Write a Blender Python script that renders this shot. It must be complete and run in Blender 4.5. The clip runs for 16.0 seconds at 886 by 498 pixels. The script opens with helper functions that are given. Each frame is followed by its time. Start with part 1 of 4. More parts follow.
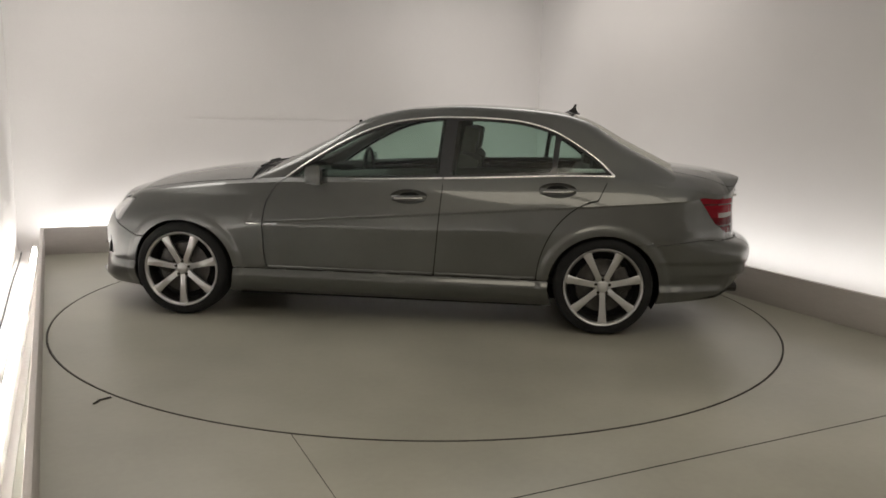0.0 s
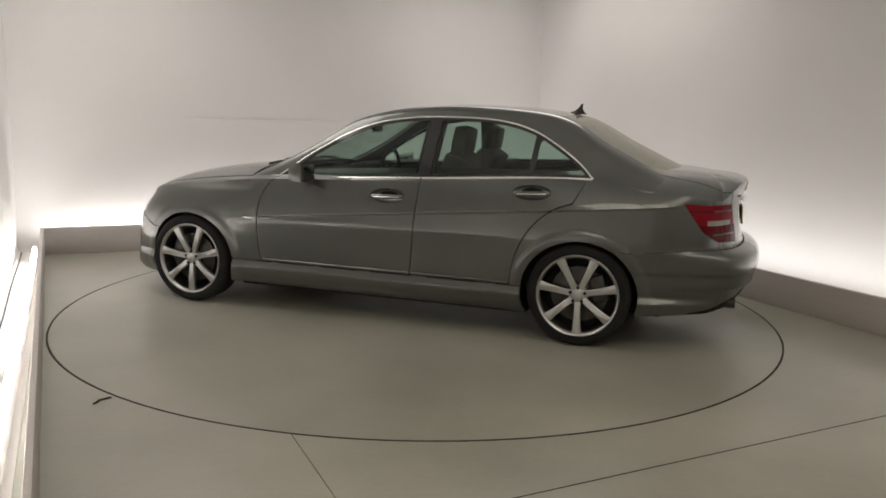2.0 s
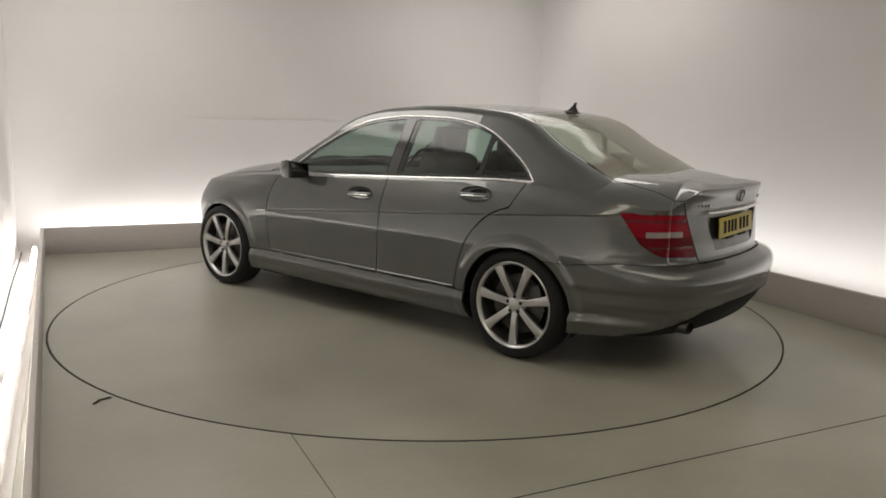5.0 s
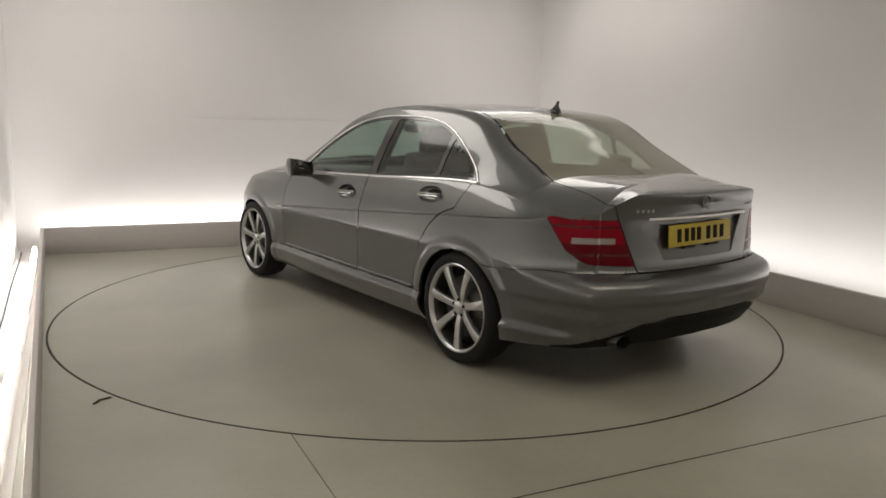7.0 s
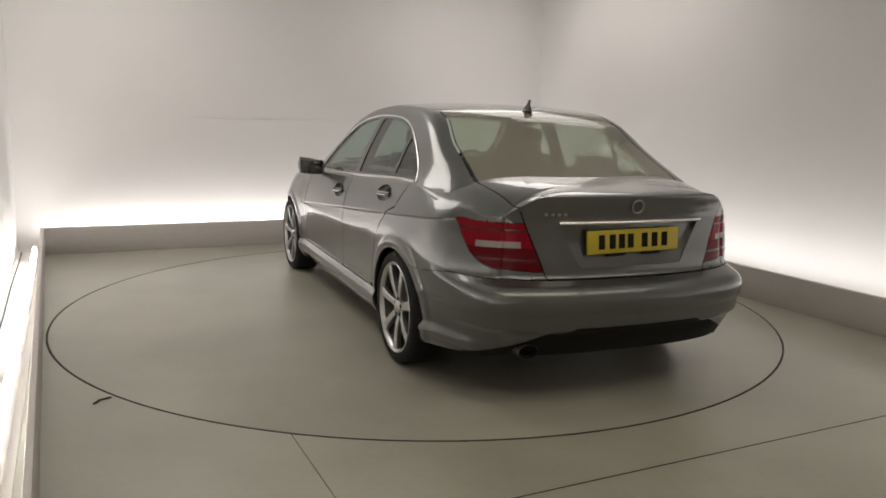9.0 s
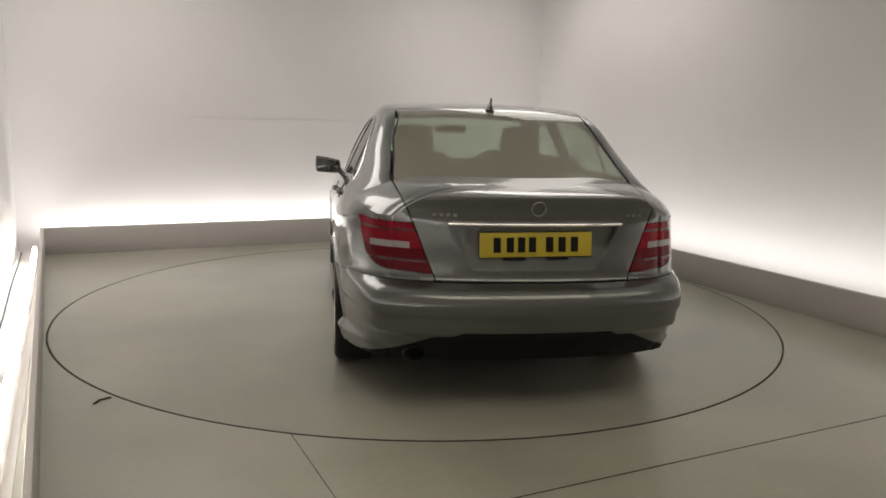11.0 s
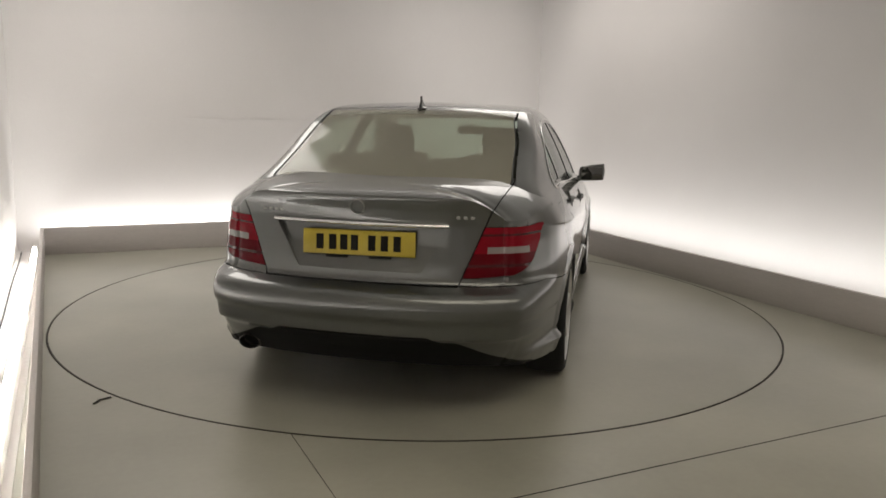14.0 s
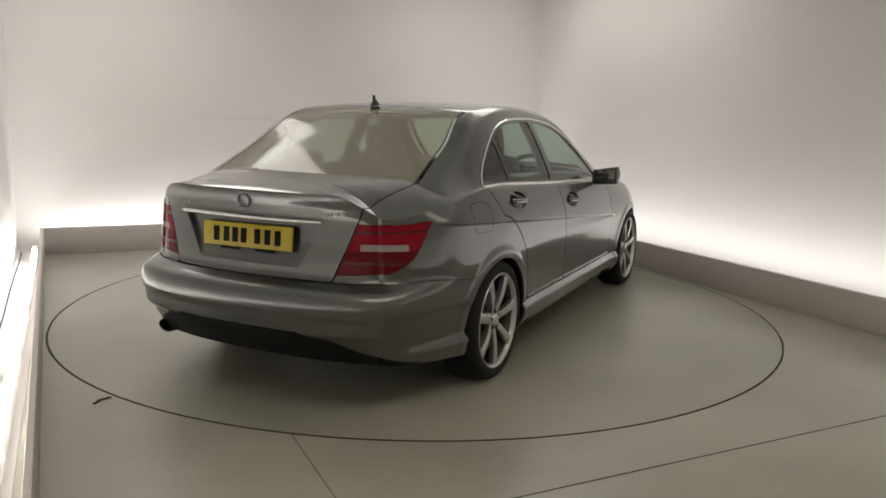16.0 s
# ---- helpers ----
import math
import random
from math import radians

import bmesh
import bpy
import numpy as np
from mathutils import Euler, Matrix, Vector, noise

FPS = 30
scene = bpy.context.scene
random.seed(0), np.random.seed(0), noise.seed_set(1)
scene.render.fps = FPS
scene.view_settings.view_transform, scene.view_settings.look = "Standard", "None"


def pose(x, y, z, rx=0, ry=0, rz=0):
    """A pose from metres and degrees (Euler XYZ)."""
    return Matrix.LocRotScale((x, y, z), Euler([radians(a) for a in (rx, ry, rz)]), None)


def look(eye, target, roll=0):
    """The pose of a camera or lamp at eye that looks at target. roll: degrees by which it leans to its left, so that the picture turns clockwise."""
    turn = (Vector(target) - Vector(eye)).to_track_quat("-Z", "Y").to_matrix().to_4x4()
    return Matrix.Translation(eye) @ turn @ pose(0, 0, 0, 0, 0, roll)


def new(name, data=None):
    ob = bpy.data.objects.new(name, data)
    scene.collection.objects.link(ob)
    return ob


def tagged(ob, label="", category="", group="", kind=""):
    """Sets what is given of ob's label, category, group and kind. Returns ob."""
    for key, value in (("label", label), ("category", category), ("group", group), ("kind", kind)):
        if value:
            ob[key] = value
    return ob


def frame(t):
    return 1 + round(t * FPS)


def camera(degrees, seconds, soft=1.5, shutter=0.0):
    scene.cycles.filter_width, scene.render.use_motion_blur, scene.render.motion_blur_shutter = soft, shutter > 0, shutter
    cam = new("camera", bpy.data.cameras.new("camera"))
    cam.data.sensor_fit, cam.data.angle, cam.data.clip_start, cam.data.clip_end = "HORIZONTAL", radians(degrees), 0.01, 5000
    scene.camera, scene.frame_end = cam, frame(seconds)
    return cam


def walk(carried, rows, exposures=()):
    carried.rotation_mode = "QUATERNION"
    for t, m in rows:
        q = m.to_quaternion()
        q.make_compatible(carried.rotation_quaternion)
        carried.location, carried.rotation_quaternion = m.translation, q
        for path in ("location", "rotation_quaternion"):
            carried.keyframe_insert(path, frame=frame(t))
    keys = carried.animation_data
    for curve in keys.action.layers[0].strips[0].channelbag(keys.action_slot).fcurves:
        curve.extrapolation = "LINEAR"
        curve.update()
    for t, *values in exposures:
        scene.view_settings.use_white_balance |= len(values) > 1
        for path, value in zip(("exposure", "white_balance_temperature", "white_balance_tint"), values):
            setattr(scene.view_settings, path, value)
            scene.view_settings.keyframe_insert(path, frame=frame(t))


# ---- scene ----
CENTRE_EYE = Vector((-2.279, -5.024, 1.352))
AIM = CENTRE_EYE + Vector((math.cos(radians(64.0)) * math.cos(radians(-9.742)),
                           math.sin(radians(64.0)) * math.cos(radians(-9.742)),
                           math.sin(radians(-9.742))))
cam = camera(59.64, 16.0, soft=1.7)
walk(cam, [(0.0, look(CENTRE_EYE, AIM, 1.435)), (16.0, look(CENTRE_EYE, AIM, 1.435))])
scene.view_settings.exposure = -0.12

# ---- plan of the room (metres; the turntable's centre is the origin) ----
KERB_X = 2.475          # inner face of the side kerbs
KERB_Y = 2.87           # inner face of the far kerb
KERB_H = 0.25
KERB_T = 0.035
TROUGH = 0.26           # from kerb face to wall
WALL_X = KERB_X + TROUGH
WALL_R = 2.95           # right wall
WALL_Y = KERB_Y + TROUGH
BACK_Y = -6.2           # unseen wall behind the camera, set close to brighten reflections
CEIL = 3.05
DISC_R = 2.443

# ---- world and light ----
world = bpy.data.worlds.new("world")
world.use_nodes = True
world.node_tree.nodes["Background"].inputs[0].default_value = (0.75, 0.8, 0.9, 1)
world.node_tree.nodes["Background"].inputs[1].default_value = 0.02
scene.world = world


def strip_lamp(name, x0, y0, x1, y1, z, watts, width=0.1, tilt=0.0):
    """A row of tubes lying in a trough, shining up."""
    data = bpy.data.lights.new(name, "AREA")
    data.shape, data.energy, data.color = "RECTANGLE", watts, (1.0, 0.985, 0.965)
    length = math.hypot(x1 - x0, y1 - y0)
    data.size, data.size_y = length, width
    ob = new(name, data)
    turn = math.degrees(math.atan2(y1 - y0, x1 - x0))
    ob.matrix_world = pose((x0 + x1) / 2, (y0 + y1) / 2, z, 0, 0, turn) @ pose(0, 0, 0, 180 + tilt, 0, 0)
    return ob


TW = 7.0               # watts for one metre of trough
mid = TROUGH * 0.5
strip_lamp("trough_lamp_far", -KERB_X, KERB_Y + mid, KERB_X, KERB_Y + mid, 0.10, TW * 5.0)
strip_lamp("trough_lamp_side", KERB_X + 0.2, -5.9, KERB_X + 0.2, KERB_Y, 0.10, TW * 6.9)
strip_lamp("trough_lamp_side", -KERB_X - mid, -5.9, -KERB_X - mid, KERB_Y, 0.10, TW * 6.4, 0.21)

FILL_ROW_Y = -3.9   # unseen row of ceiling panels added in front to warm the near flank
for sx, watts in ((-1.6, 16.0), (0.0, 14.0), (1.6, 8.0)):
    panel_lamp = strip_lamp("ceiling_lamp", sx - 0.72, FILL_ROW_Y, sx + 0.72, FILL_ROW_Y, CEIL - 0.085, watts, 1.6, 180)
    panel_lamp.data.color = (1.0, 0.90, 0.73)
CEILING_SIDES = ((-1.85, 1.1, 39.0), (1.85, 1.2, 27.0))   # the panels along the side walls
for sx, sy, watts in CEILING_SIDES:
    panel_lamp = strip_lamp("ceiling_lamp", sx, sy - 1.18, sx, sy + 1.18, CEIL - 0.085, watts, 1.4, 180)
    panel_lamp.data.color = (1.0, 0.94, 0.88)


# ---- materials ----
def material(name, colour, rough=0.5, metal=0.0, coat=0.0, spec=0.5):
    m = bpy.data.materials.new(name)
    m.use_nodes = True
    b = m.node_tree.nodes["Principled BSDF"]
    b.inputs["Base Color"].default_value = (*colour, 1)
    b.inputs["Roughness"].default_value = rough
    b.inputs["Metallic"].default_value = metal
    b.inputs["Coat Weight"].default_value = coat
    b.inputs["Coat Roughness"].default_value = 0.09
    b.inputs["Specular IOR Level"].default_value = spec
    return m


def mottled(name, dark, light, scale, rough=(0.5, 0.6), bump=0.0, fine=60.0, metal=0.0, coat=0.0, stretch=(1, 1, 1)):
    """Two colours mixed by cloudy noise at two scales, with rough and relief to match."""
    m = material(name, light, rough[0], metal, coat)
    nt = m.node_tree
    b = nt.nodes["Principled BSDF"]
    co = nt.nodes.new("ShaderNodeTexCoord")
    mp = nt.nodes.new("ShaderNodeMapping")
    mp.inputs["Scale"].default_value = stretch
    nt.links.new(co.outputs["Object"], mp.inputs["Vector"])
    big, small = nt.nodes.new("ShaderNodeTexNoise"), nt.nodes.new("ShaderNodeTexNoise")
    big.inputs["Scale"].default_value, big.inputs["Detail"].default_value = scale, 5
    small.inputs["Scale"].default_value, small.inputs["Detail"].default_value = fine, 3
    mix = nt.nodes.new("ShaderNodeMath")
    mix.operation = "MULTIPLY_ADD"
    mix.inputs[1].default_value = 0.35
    ramp = nt.nodes.new("ShaderNodeValToRGB")
    ramp.color_ramp.elements[0].position, ramp.color_ramp.elements[1].position = 0.42, 0.95
    ramp.color_ramp.elements[0].color, ramp.color_ramp.elements[1].color = (*dark, 1), (*light, 1)
    nt.links.new(mp.outputs[0], big.inputs["Vector"])
    nt.links.new(mp.outputs[0], small.inputs["Vector"])
    nt.links.new(small.outputs[0], mix.inputs[0])
    nt.links.new(big.outputs[0], mix.inputs[2])
    nt.links.new(mix.outputs[0], ramp.inputs[0])
    nt.links.new(ramp.outputs[0], b.inputs["Base Color"])
    rr = nt.nodes.new("ShaderNodeMapRange")
    rr.inputs["To Min"].default_value, rr.inputs["To Max"].default_value = rough
    nt.links.new(big.outputs[0], rr.inputs["Value"])
    nt.links.new(rr.outputs[0], b.inputs["Roughness"])
    if bump:
        bp = nt.nodes.new("ShaderNodeBump")
        bp.inputs["Strength"].default_value, bp.inputs["Distance"].default_value = bump, 0.002
        nt.links.new(small.outputs[0], bp.inputs["Height"])
        nt.links.new(bp.outputs[0], b.inputs["Normal"])
    return m


WALL = mottled("white_wall_paint", (0.575, 0.555, 0.54), (0.645, 0.625, 0.61), 0.5, (0.6, 0.7), 0.15, 120)
CEILING = mottled("ceiling_paint", (0.72, 0.71, 0.70), (0.80, 0.79, 0.78), 0.4, (0.7, 0.8), 0.1, 90)
FLOOR = mottled("painted_screed", (0.195, 0.190, 0.154), (0.400, 0.388, 0.320), 0.8, (0.285, 0.345), 0.004, 30)
for node in FLOOR.node_tree.nodes:
    if node.type == "VALTORGB":
        node.color_ramp.elements[0].position = 0.15
        node.color_ramp.elements[1].position = 0.85
    if node.type == "MATH":
        node.inputs[1].default_value = 0.12
KERB = mottled("kerb_paint", (0.38, 0.35, 0.33), (0.50, 0.465, 0.44), 1.2, (0.45, 0.6), 0.12, 50, stretch=(0.4, 0.4, 3))
RING = material("ring_gap_dark", (0.055, 0.05, 0.042), 0.7, 0.3)
# Joint dirt; also paints the shade in bolt recesses and the exhaust.
GAP = material("joint_dirt_hole_shade", (0.03, 0.027, 0.022), 0.9)
PAINT = mottled("metallic_grey_paint", (0.093, 0.096, 0.091), (0.114, 0.117, 0.111), 2.0, (0.33, 0.39), 0.02, 900, 0.85, 1.0)
PAINT.node_tree.nodes["Principled BSDF"].inputs["Coat Roughness"].default_value = 0.035
PAINT.node_tree.nodes["Principled BSDF"].inputs["Coat IOR"].default_value = 1.6
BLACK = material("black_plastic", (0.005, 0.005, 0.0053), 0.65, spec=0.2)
RUBBER = mottled("tyre_rubber", (0.004, 0.004, 0.004), (0.008, 0.008, 0.008), 9, (0.85, 0.95), 0.3, 150)
CHROME = material("chrome", (0.85, 0.85, 0.84), 0.12, 1.0)
ALLOY = material("alloy_silver", (0.52, 0.52, 0.515), 0.30, 0.85, 0.5)
BADGE = material("dulled_chrome", (0.26, 0.26, 0.25), 0.3, 0.9)
RED = material("red_lens", (0.20, 0.004, 0.012), 0.10, 0.0, 0.0, 0.12)
DEEP_RED = material("deep_red_lens", (0.10, 0.003, 0.007), 0.10, 0.0, 0.0, 0.12)
DARK_RED = material("dark_red_lens", (0.06, 0.003, 0.005), 0.2, 0.0, 0.3)
CLEAR = material("clear_lens", (0.28, 0.25, 0.24), 0.2, 0.2, 0.2)
HEAD_GLASS = material("headlight_glass", (0.55, 0.56, 0.56), 0.10, 0.6, 1.0)
GLOSS_BLACK = material("gloss_black", (0.012, 0.012, 0.013), 0.12, 0.0, 0.5)
YELLOW = mottled("plate_yellow", (0.37, 0.285, 0.018), (0.44, 0.34, 0.024), 6, (0.35, 0.45))
INK = material("plate_ink", (0.010, 0.009, 0.008), 0.7, spec=0.1)
LEATHER = mottled("dark_leather", (0.050, 0.045, 0.037), (0.082, 0.074, 0.061), 5, (0.45, 0.6), 0.3, 220)
CARPET = mottled("shelf_cloth", (0.03, 0.03, 0.03), (0.05, 0.049, 0.047), 6, (0.85, 0.95), 0.4, 300)
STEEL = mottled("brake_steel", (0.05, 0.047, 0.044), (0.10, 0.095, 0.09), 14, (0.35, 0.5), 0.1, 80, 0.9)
TUBE = material("glowing_tube", (0.9, 0.9, 0.88), 0.5)
TUBE.node_tree.nodes["Principled BSDF"].inputs["Emission Color"].default_value = (1.0, 0.98, 0.93, 1)
TUBE.node_tree.nodes["Principled BSDF"].inputs["Emission Strength"].default_value = 24.0
MIRROR = material("mirror_glass", (0.14, 0.14, 0.14), 0.02, 1.0)
WHITE = material("white_enamel", (0.75, 0.75, 0.73), 0.4)


def glass(name, tint, reflected_haze=0.0):
    """A thin tinted pane: clear straight through, with its gloss growing at grazing angles."""
    m = bpy.data.materials.new(name)
    m.use_nodes = True
    nt = m.node_tree
    nt.nodes.remove(nt.nodes["Principled BSDF"])
    clear, gloss, mix, fr = (nt.nodes.new("ShaderNodeBsdfTransparent"), nt.nodes.new("ShaderNodeBsdfGlossy"),
                             nt.nodes.new("ShaderNodeMixShader"), nt.nodes.new("ShaderNodeLayerWeight"))
    clear.inputs[0].default_value = (*tint, 1)
    gloss.inputs["Roughness"].default_value = 0.09
    fr.inputs["Blend"].default_value = 0.5
    power, scale = nt.nodes.new("ShaderNodeMath"), nt.nodes.new("ShaderNodeMath")
    power.operation, power.inputs[1].default_value = "POWER", 4.0
    scale.operation, scale.inputs[1].default_value, scale.inputs[2].default_value = "MULTIPLY_ADD", 0.9, 0.05
    nt.links.new(fr.outputs["Facing"], power.inputs[0])
    nt.links.new(power.outputs[0], scale.inputs[0])
    nt.links.new(scale.outputs[0], mix.inputs[0])
    nt.links.new(clear.outputs[0], mix.inputs[1])
    nt.links.new(gloss.outputs[0], mix.inputs[2])
    # Beige diffuse layer paints the warm reflected haze straight into the pane.
    film, veil = nt.nodes.new("ShaderNodeBsdfDiffuse"), nt.nodes.new("ShaderNodeMixShader")
    film.inputs[0].default_value = (0.67, 0.64, 0.50, 1)
    veil.inputs[0].default_value = reflected_haze
    nt.links.new(mix.outputs[0], veil.inputs[1])
    nt.links.new(film.outputs[0], veil.inputs[2])
    nt.links.new(veil.outputs[0], nt.nodes["Material Output"].inputs[0])
    return m


GLASS = glass("green_tinted_glass", (0.58, 0.70, 0.64))
GLASS_REAR = glass("rear_tinted_glass", (0.52, 0.63, 0.575), 0.01)
# The rear window's strong beige veil stands for the ceiling reflected in it.
GLASS_HAZED = glass("reflection_hazed_glass", (0.62, 0.67, 0.60), 0.27)


# ---- mesh helpers ----
def part(name, bm, mat, parent=None, label="", smooth=None):
    me = bpy.data.meshes.new(name)
    bm.normal_update()
    bm.to_mesh(me)
    bm.free()
    for m in (mat if isinstance(mat, (list, tuple)) else [mat]):
        me.materials.append(m)
    ob = new(name, me)
    if parent:
        ob.parent = parent
    if label:
        ob["label"] = label
    if smooth is not None:
        me.shade_smooth()
        me.set_sharp_from_angle(angle=radians(smooth))
    return ob


def box(bm, x0, y0, z0, x1, y1, z1, bevel=0.0, segments=2, m=None):
    got = bmesh.ops.create_cube(bm, size=1.0, matrix=Matrix.Translation(((x0 + x1) / 2, (y0 + y1) / 2, (z0 + z1) / 2)) @ Matrix.Diagonal((abs(x1 - x0), abs(y1 - y0), abs(z1 - z0), 1)))
    verts = got["verts"]
    if bevel:
        edges = list({e for v in verts for e in v.link_edges})
        r = bmesh.ops.bevel(bm, geom=edges, offset=bevel, segments=segments, affect="EDGES", profile=0.5)
        verts = list({v for f in r["faces"] for v in f.verts} | {v for v in verts if v.is_valid})
    if m is not None:
        bmesh.ops.transform(bm, matrix=m, verts=verts)
    return verts


def lathe(bm, profile, steps=48, m=None, closed=False):
    """profile: (radius, height) pairs turned round the y axis."""
    rings = []
    for k in range(steps):
        a = 2 * math.pi * k / steps
        rings.append([bm.verts.new((r * math.cos(a), h, r * math.sin(a))) for r, h in profile])
    new_faces = []
    n = len(profile)
    for k in range(steps):
        p, q = rings[k], rings[(k + 1) % steps]
        for i in range(n if closed else n - 1):
            j = (i + 1) % n
            new_faces.append(bm.faces.new((p[i], p[j], q[j], q[i])))
    if m is not None:
        bmesh.ops.transform(bm, matrix=m, verts=[v for r in rings for v in r])
    return rings


# ---- the room ----
def wall_mesh(x0, y0, z0, x1, y1, z1):
    bm = bmesh.new()
    box(bm, x0, y0, z0, x1, y1, z1)
    return bm


def structure(name, bm, mat, label="", smooth=None):
    return tagged(part(name, bm, mat, None, label, smooth), kind="structure")


# floor: a slab with a round well for the disc, and joints cut into it
def floor_mesh():
    bm = bmesh.new()
    n = 128
    ring = [bm.verts.new(((DISC_R + 0.005) * math.cos(2 * math.pi * k / n), (DISC_R + 0.005) * math.sin(2 * math.pi * k / n), 0)) for k in range(n)]
    low = [bm.verts.new((v.co.x, v.co.y, -0.05)) for v in ring]
    x1, ya, yb = WALL_R, -2.806, WALL_Y
    rim = []
    for v in ring:
        s = min(x1 / max(abs(v.co.x), 1e-6), (yb if v.co.y > 0 else -ya) / max(abs(v.co.y), 1e-6))
        rim.append(bm.verts.new((v.co.x * s, v.co.y * s, 0)))
    for k in range(n):
        j = (k + 1) % n
        bm.faces.new((ring[k], rim[k], rim[j], ring[j]))
        bm.faces.new((ring[k], ring[j], low[j], low[k]))
    for sx in (-1, 1):
        for cy in (ya, yb):
            c = bm.verts.new((sx * x1, cy, 0))
            near = sorted(rim, key=lambda v: (v.co - c.co).length)
            a = [v for v in near if abs(v.co.x - c.co.x) < 1e-4][:1]
            b = [v for v in near if abs(v.co.y - c.co.y) < 1e-4][:1]
            if a and b and a[0] is not b[0]:
                bm.faces.new((a[0], b[0], c))
    bmesh.ops.recalc_face_normals(bm, faces=bm.faces)
    return bm


structure("floor", floor_mesh(), FLOOR, "grey-beige painted screed floor round the turntable")
bm = bmesh.new()
box(bm, -WALL_X, BACK_Y, -0.06, -1.4798, -2.814, 0)
box(bm, -1.4773, BACK_Y, -0.06, WALL_R, -2.814, 0)
structure("floor", bm, FLOOR, "grey-beige painted screed floor in front")
bm = bmesh.new()
box(bm, -WALL_X, BACK_Y, -0.12, WALL_R, WALL_Y, -0.055)
structure("floor_base", bm, GAP, "dark base seen down the floor joints")
bm = bmesh.new()
box(bm, -1.4798, -2.806, -0.002, -1.4773, -1.955, 0.0012)
structure("floor_joint", bm, GAP, "narrow dark joint across the floor")

structure("wall_far", wall_mesh(-WALL_X - 0.1, WALL_Y, -0.1, WALL_R + 0.1, WALL_Y + 0.1, CEIL), WALL, "white painted studio wall lit from below")
structure("wall_right", wall_mesh(WALL_R, BACK_Y, -0.1, WALL_R + 0.1, WALL_Y, CEIL), WALL, "white painted studio wall lit from below")
structure("wall_left", wall_mesh(-WALL_X - 0.1, BACK_Y, -0.1, -WALL_X, WALL_Y, CEIL), WALL, "white painted studio wall lit from below")
structure("wall_behind", wall_mesh(-WALL_X - 0.1, BACK_Y - 0.1, -0.1, WALL_R + 0.1, BACK_Y, CEIL), WALL, "unseen white wall added to close the room and brighten reflections")
structure("ceiling", wall_mesh(-WALL_X - 0.1, BACK_Y - 0.1, CEIL, WALL_R + 0.1, WALL_Y + 0.1, CEIL + 0.1), CEILING, "plain white ceiling")


def kerb(name, x0, y0, x1, y1, label):
    bm = bmesh.new()
    box(bm, x0, y0, 0.0, x1, y1, KERB_H, 0.004)
    return structure(name, bm, KERB, label, 40)


kerb("kerb_far", -2.505, KERB_Y, KERB_X, KERB_Y + KERB_T, "low painted board hiding the far wall's lights")
kerb("kerb_right", KERB_X, BACK_Y, KERB_X + KERB_T, KERB_Y + KERB_T, "low painted board hiding the wall's lights")
# The near board is an unseen addition; no lamps lie behind it.
kerb("kerb_near", -2.4, BACK_Y + 0.24, KERB_X, BACK_Y + 0.27, "low painted board hiding the wall's lights")
bm = bmesh.new()
box(bm, -0.026, BACK_Y, 0.0, 0.0, KERB_Y + KERB_T, KERB_H, 0.004, 2, pose(-2.462, 0, 0, 0, 0, 0.9))
structure("kerb_left", bm, KERB, "low painted board hiding the wall's lights", 40)

for name, x0, y0, x1, y1 in (("trough_far", -2.5, KERB_Y + KERB_T, 2.5, WALL_Y), ("trough_left", -WALL_X, BACK_Y, -2.515, WALL_Y), ("trough_right", KERB_X + KERB_T, BACK_Y, WALL_R, WALL_Y - 0.262)):
    bm = bmesh.new()
    box(bm, x0, y0, 0.001, x1, y1, 0.006)
    structure(name, bm, WALL, "white painted floor of the light trough")

# the turntable
turntable = tagged(new("turntable"), "round grey-beige turntable flush with the floor", "turntable")
bm = bmesh.new()
lathe(bm, [(0.0, -0.04), (DISC_R - 0.004, -0.04), (DISC_R - 0.004, -0.003), (DISC_R - 0.008, 0.0), (0.0, 0.0)], 128, pose(0, 0, 0, 90, 0, 0))
bmesh.ops.remove_doubles(bm, verts=bm.verts, dist=1e-5)
bmesh.ops.recalc_face_normals(bm, faces=bm.faces)
part("platform", bm, FLOOR, turntable, "grey-beige painted deck")
# Added dark ring that thickens the dark gap line round the deck.
bm = bmesh.new()
lathe(bm, [(DISC_R - 0.007, -0.02), (DISC_R - 0.007, 0.0015), (DISC_R - 0.001, 0.0015), (DISC_R - 0.001, -0.02)], 128, pose(0, 0, 0, 90, 0, 0), True)
bmesh.ops.recalc_face_normals(bm, faces=bm.faces)
part("edge_ring", bm, RING, turntable, "dark ring added to strengthen the gap's line")


# ---- the car: x forward, y to its left, z up, origin on the ground between the axles ----
def spline(points, n):
    """n points along a Catmull-Rom curve through the given points, evenly spread by length."""
    pts = [Vector(p) for p in points]
    ext = [2 * pts[0] - pts[1]] + pts + [2 * pts[-1] - pts[-2]]
    fine = []
    for i in range(1, len(ext) - 2):
        p0, p1, p2, p3 = ext[i - 1:i + 3]
        for k in range(24):
            t = k / 24
            fine.append(0.5 * ((2 * p1) + (p2 - p0) * t + (2 * p0 - 5 * p1 + 4 * p2 - p3) * t * t + (3 * p1 - p0 - 3 * p2 + p3) * t ** 3))
    fine.append(pts[-1])
    run = [0.0]
    for a, b in zip(fine, fine[1:]):
        run.append(run[-1] + (b - a).length)
    out, j = [], 0
    for k in range(n):
        s = run[-1] * k / (n - 1)
        while j < len(run) - 2 and run[j + 1] < s:
            j += 1
        f = (s - run[j]) / max(run[j + 1] - run[j], 1e-9)
        out.append(fine[j].lerp(fine[j + 1], min(f, 1)))
    return out


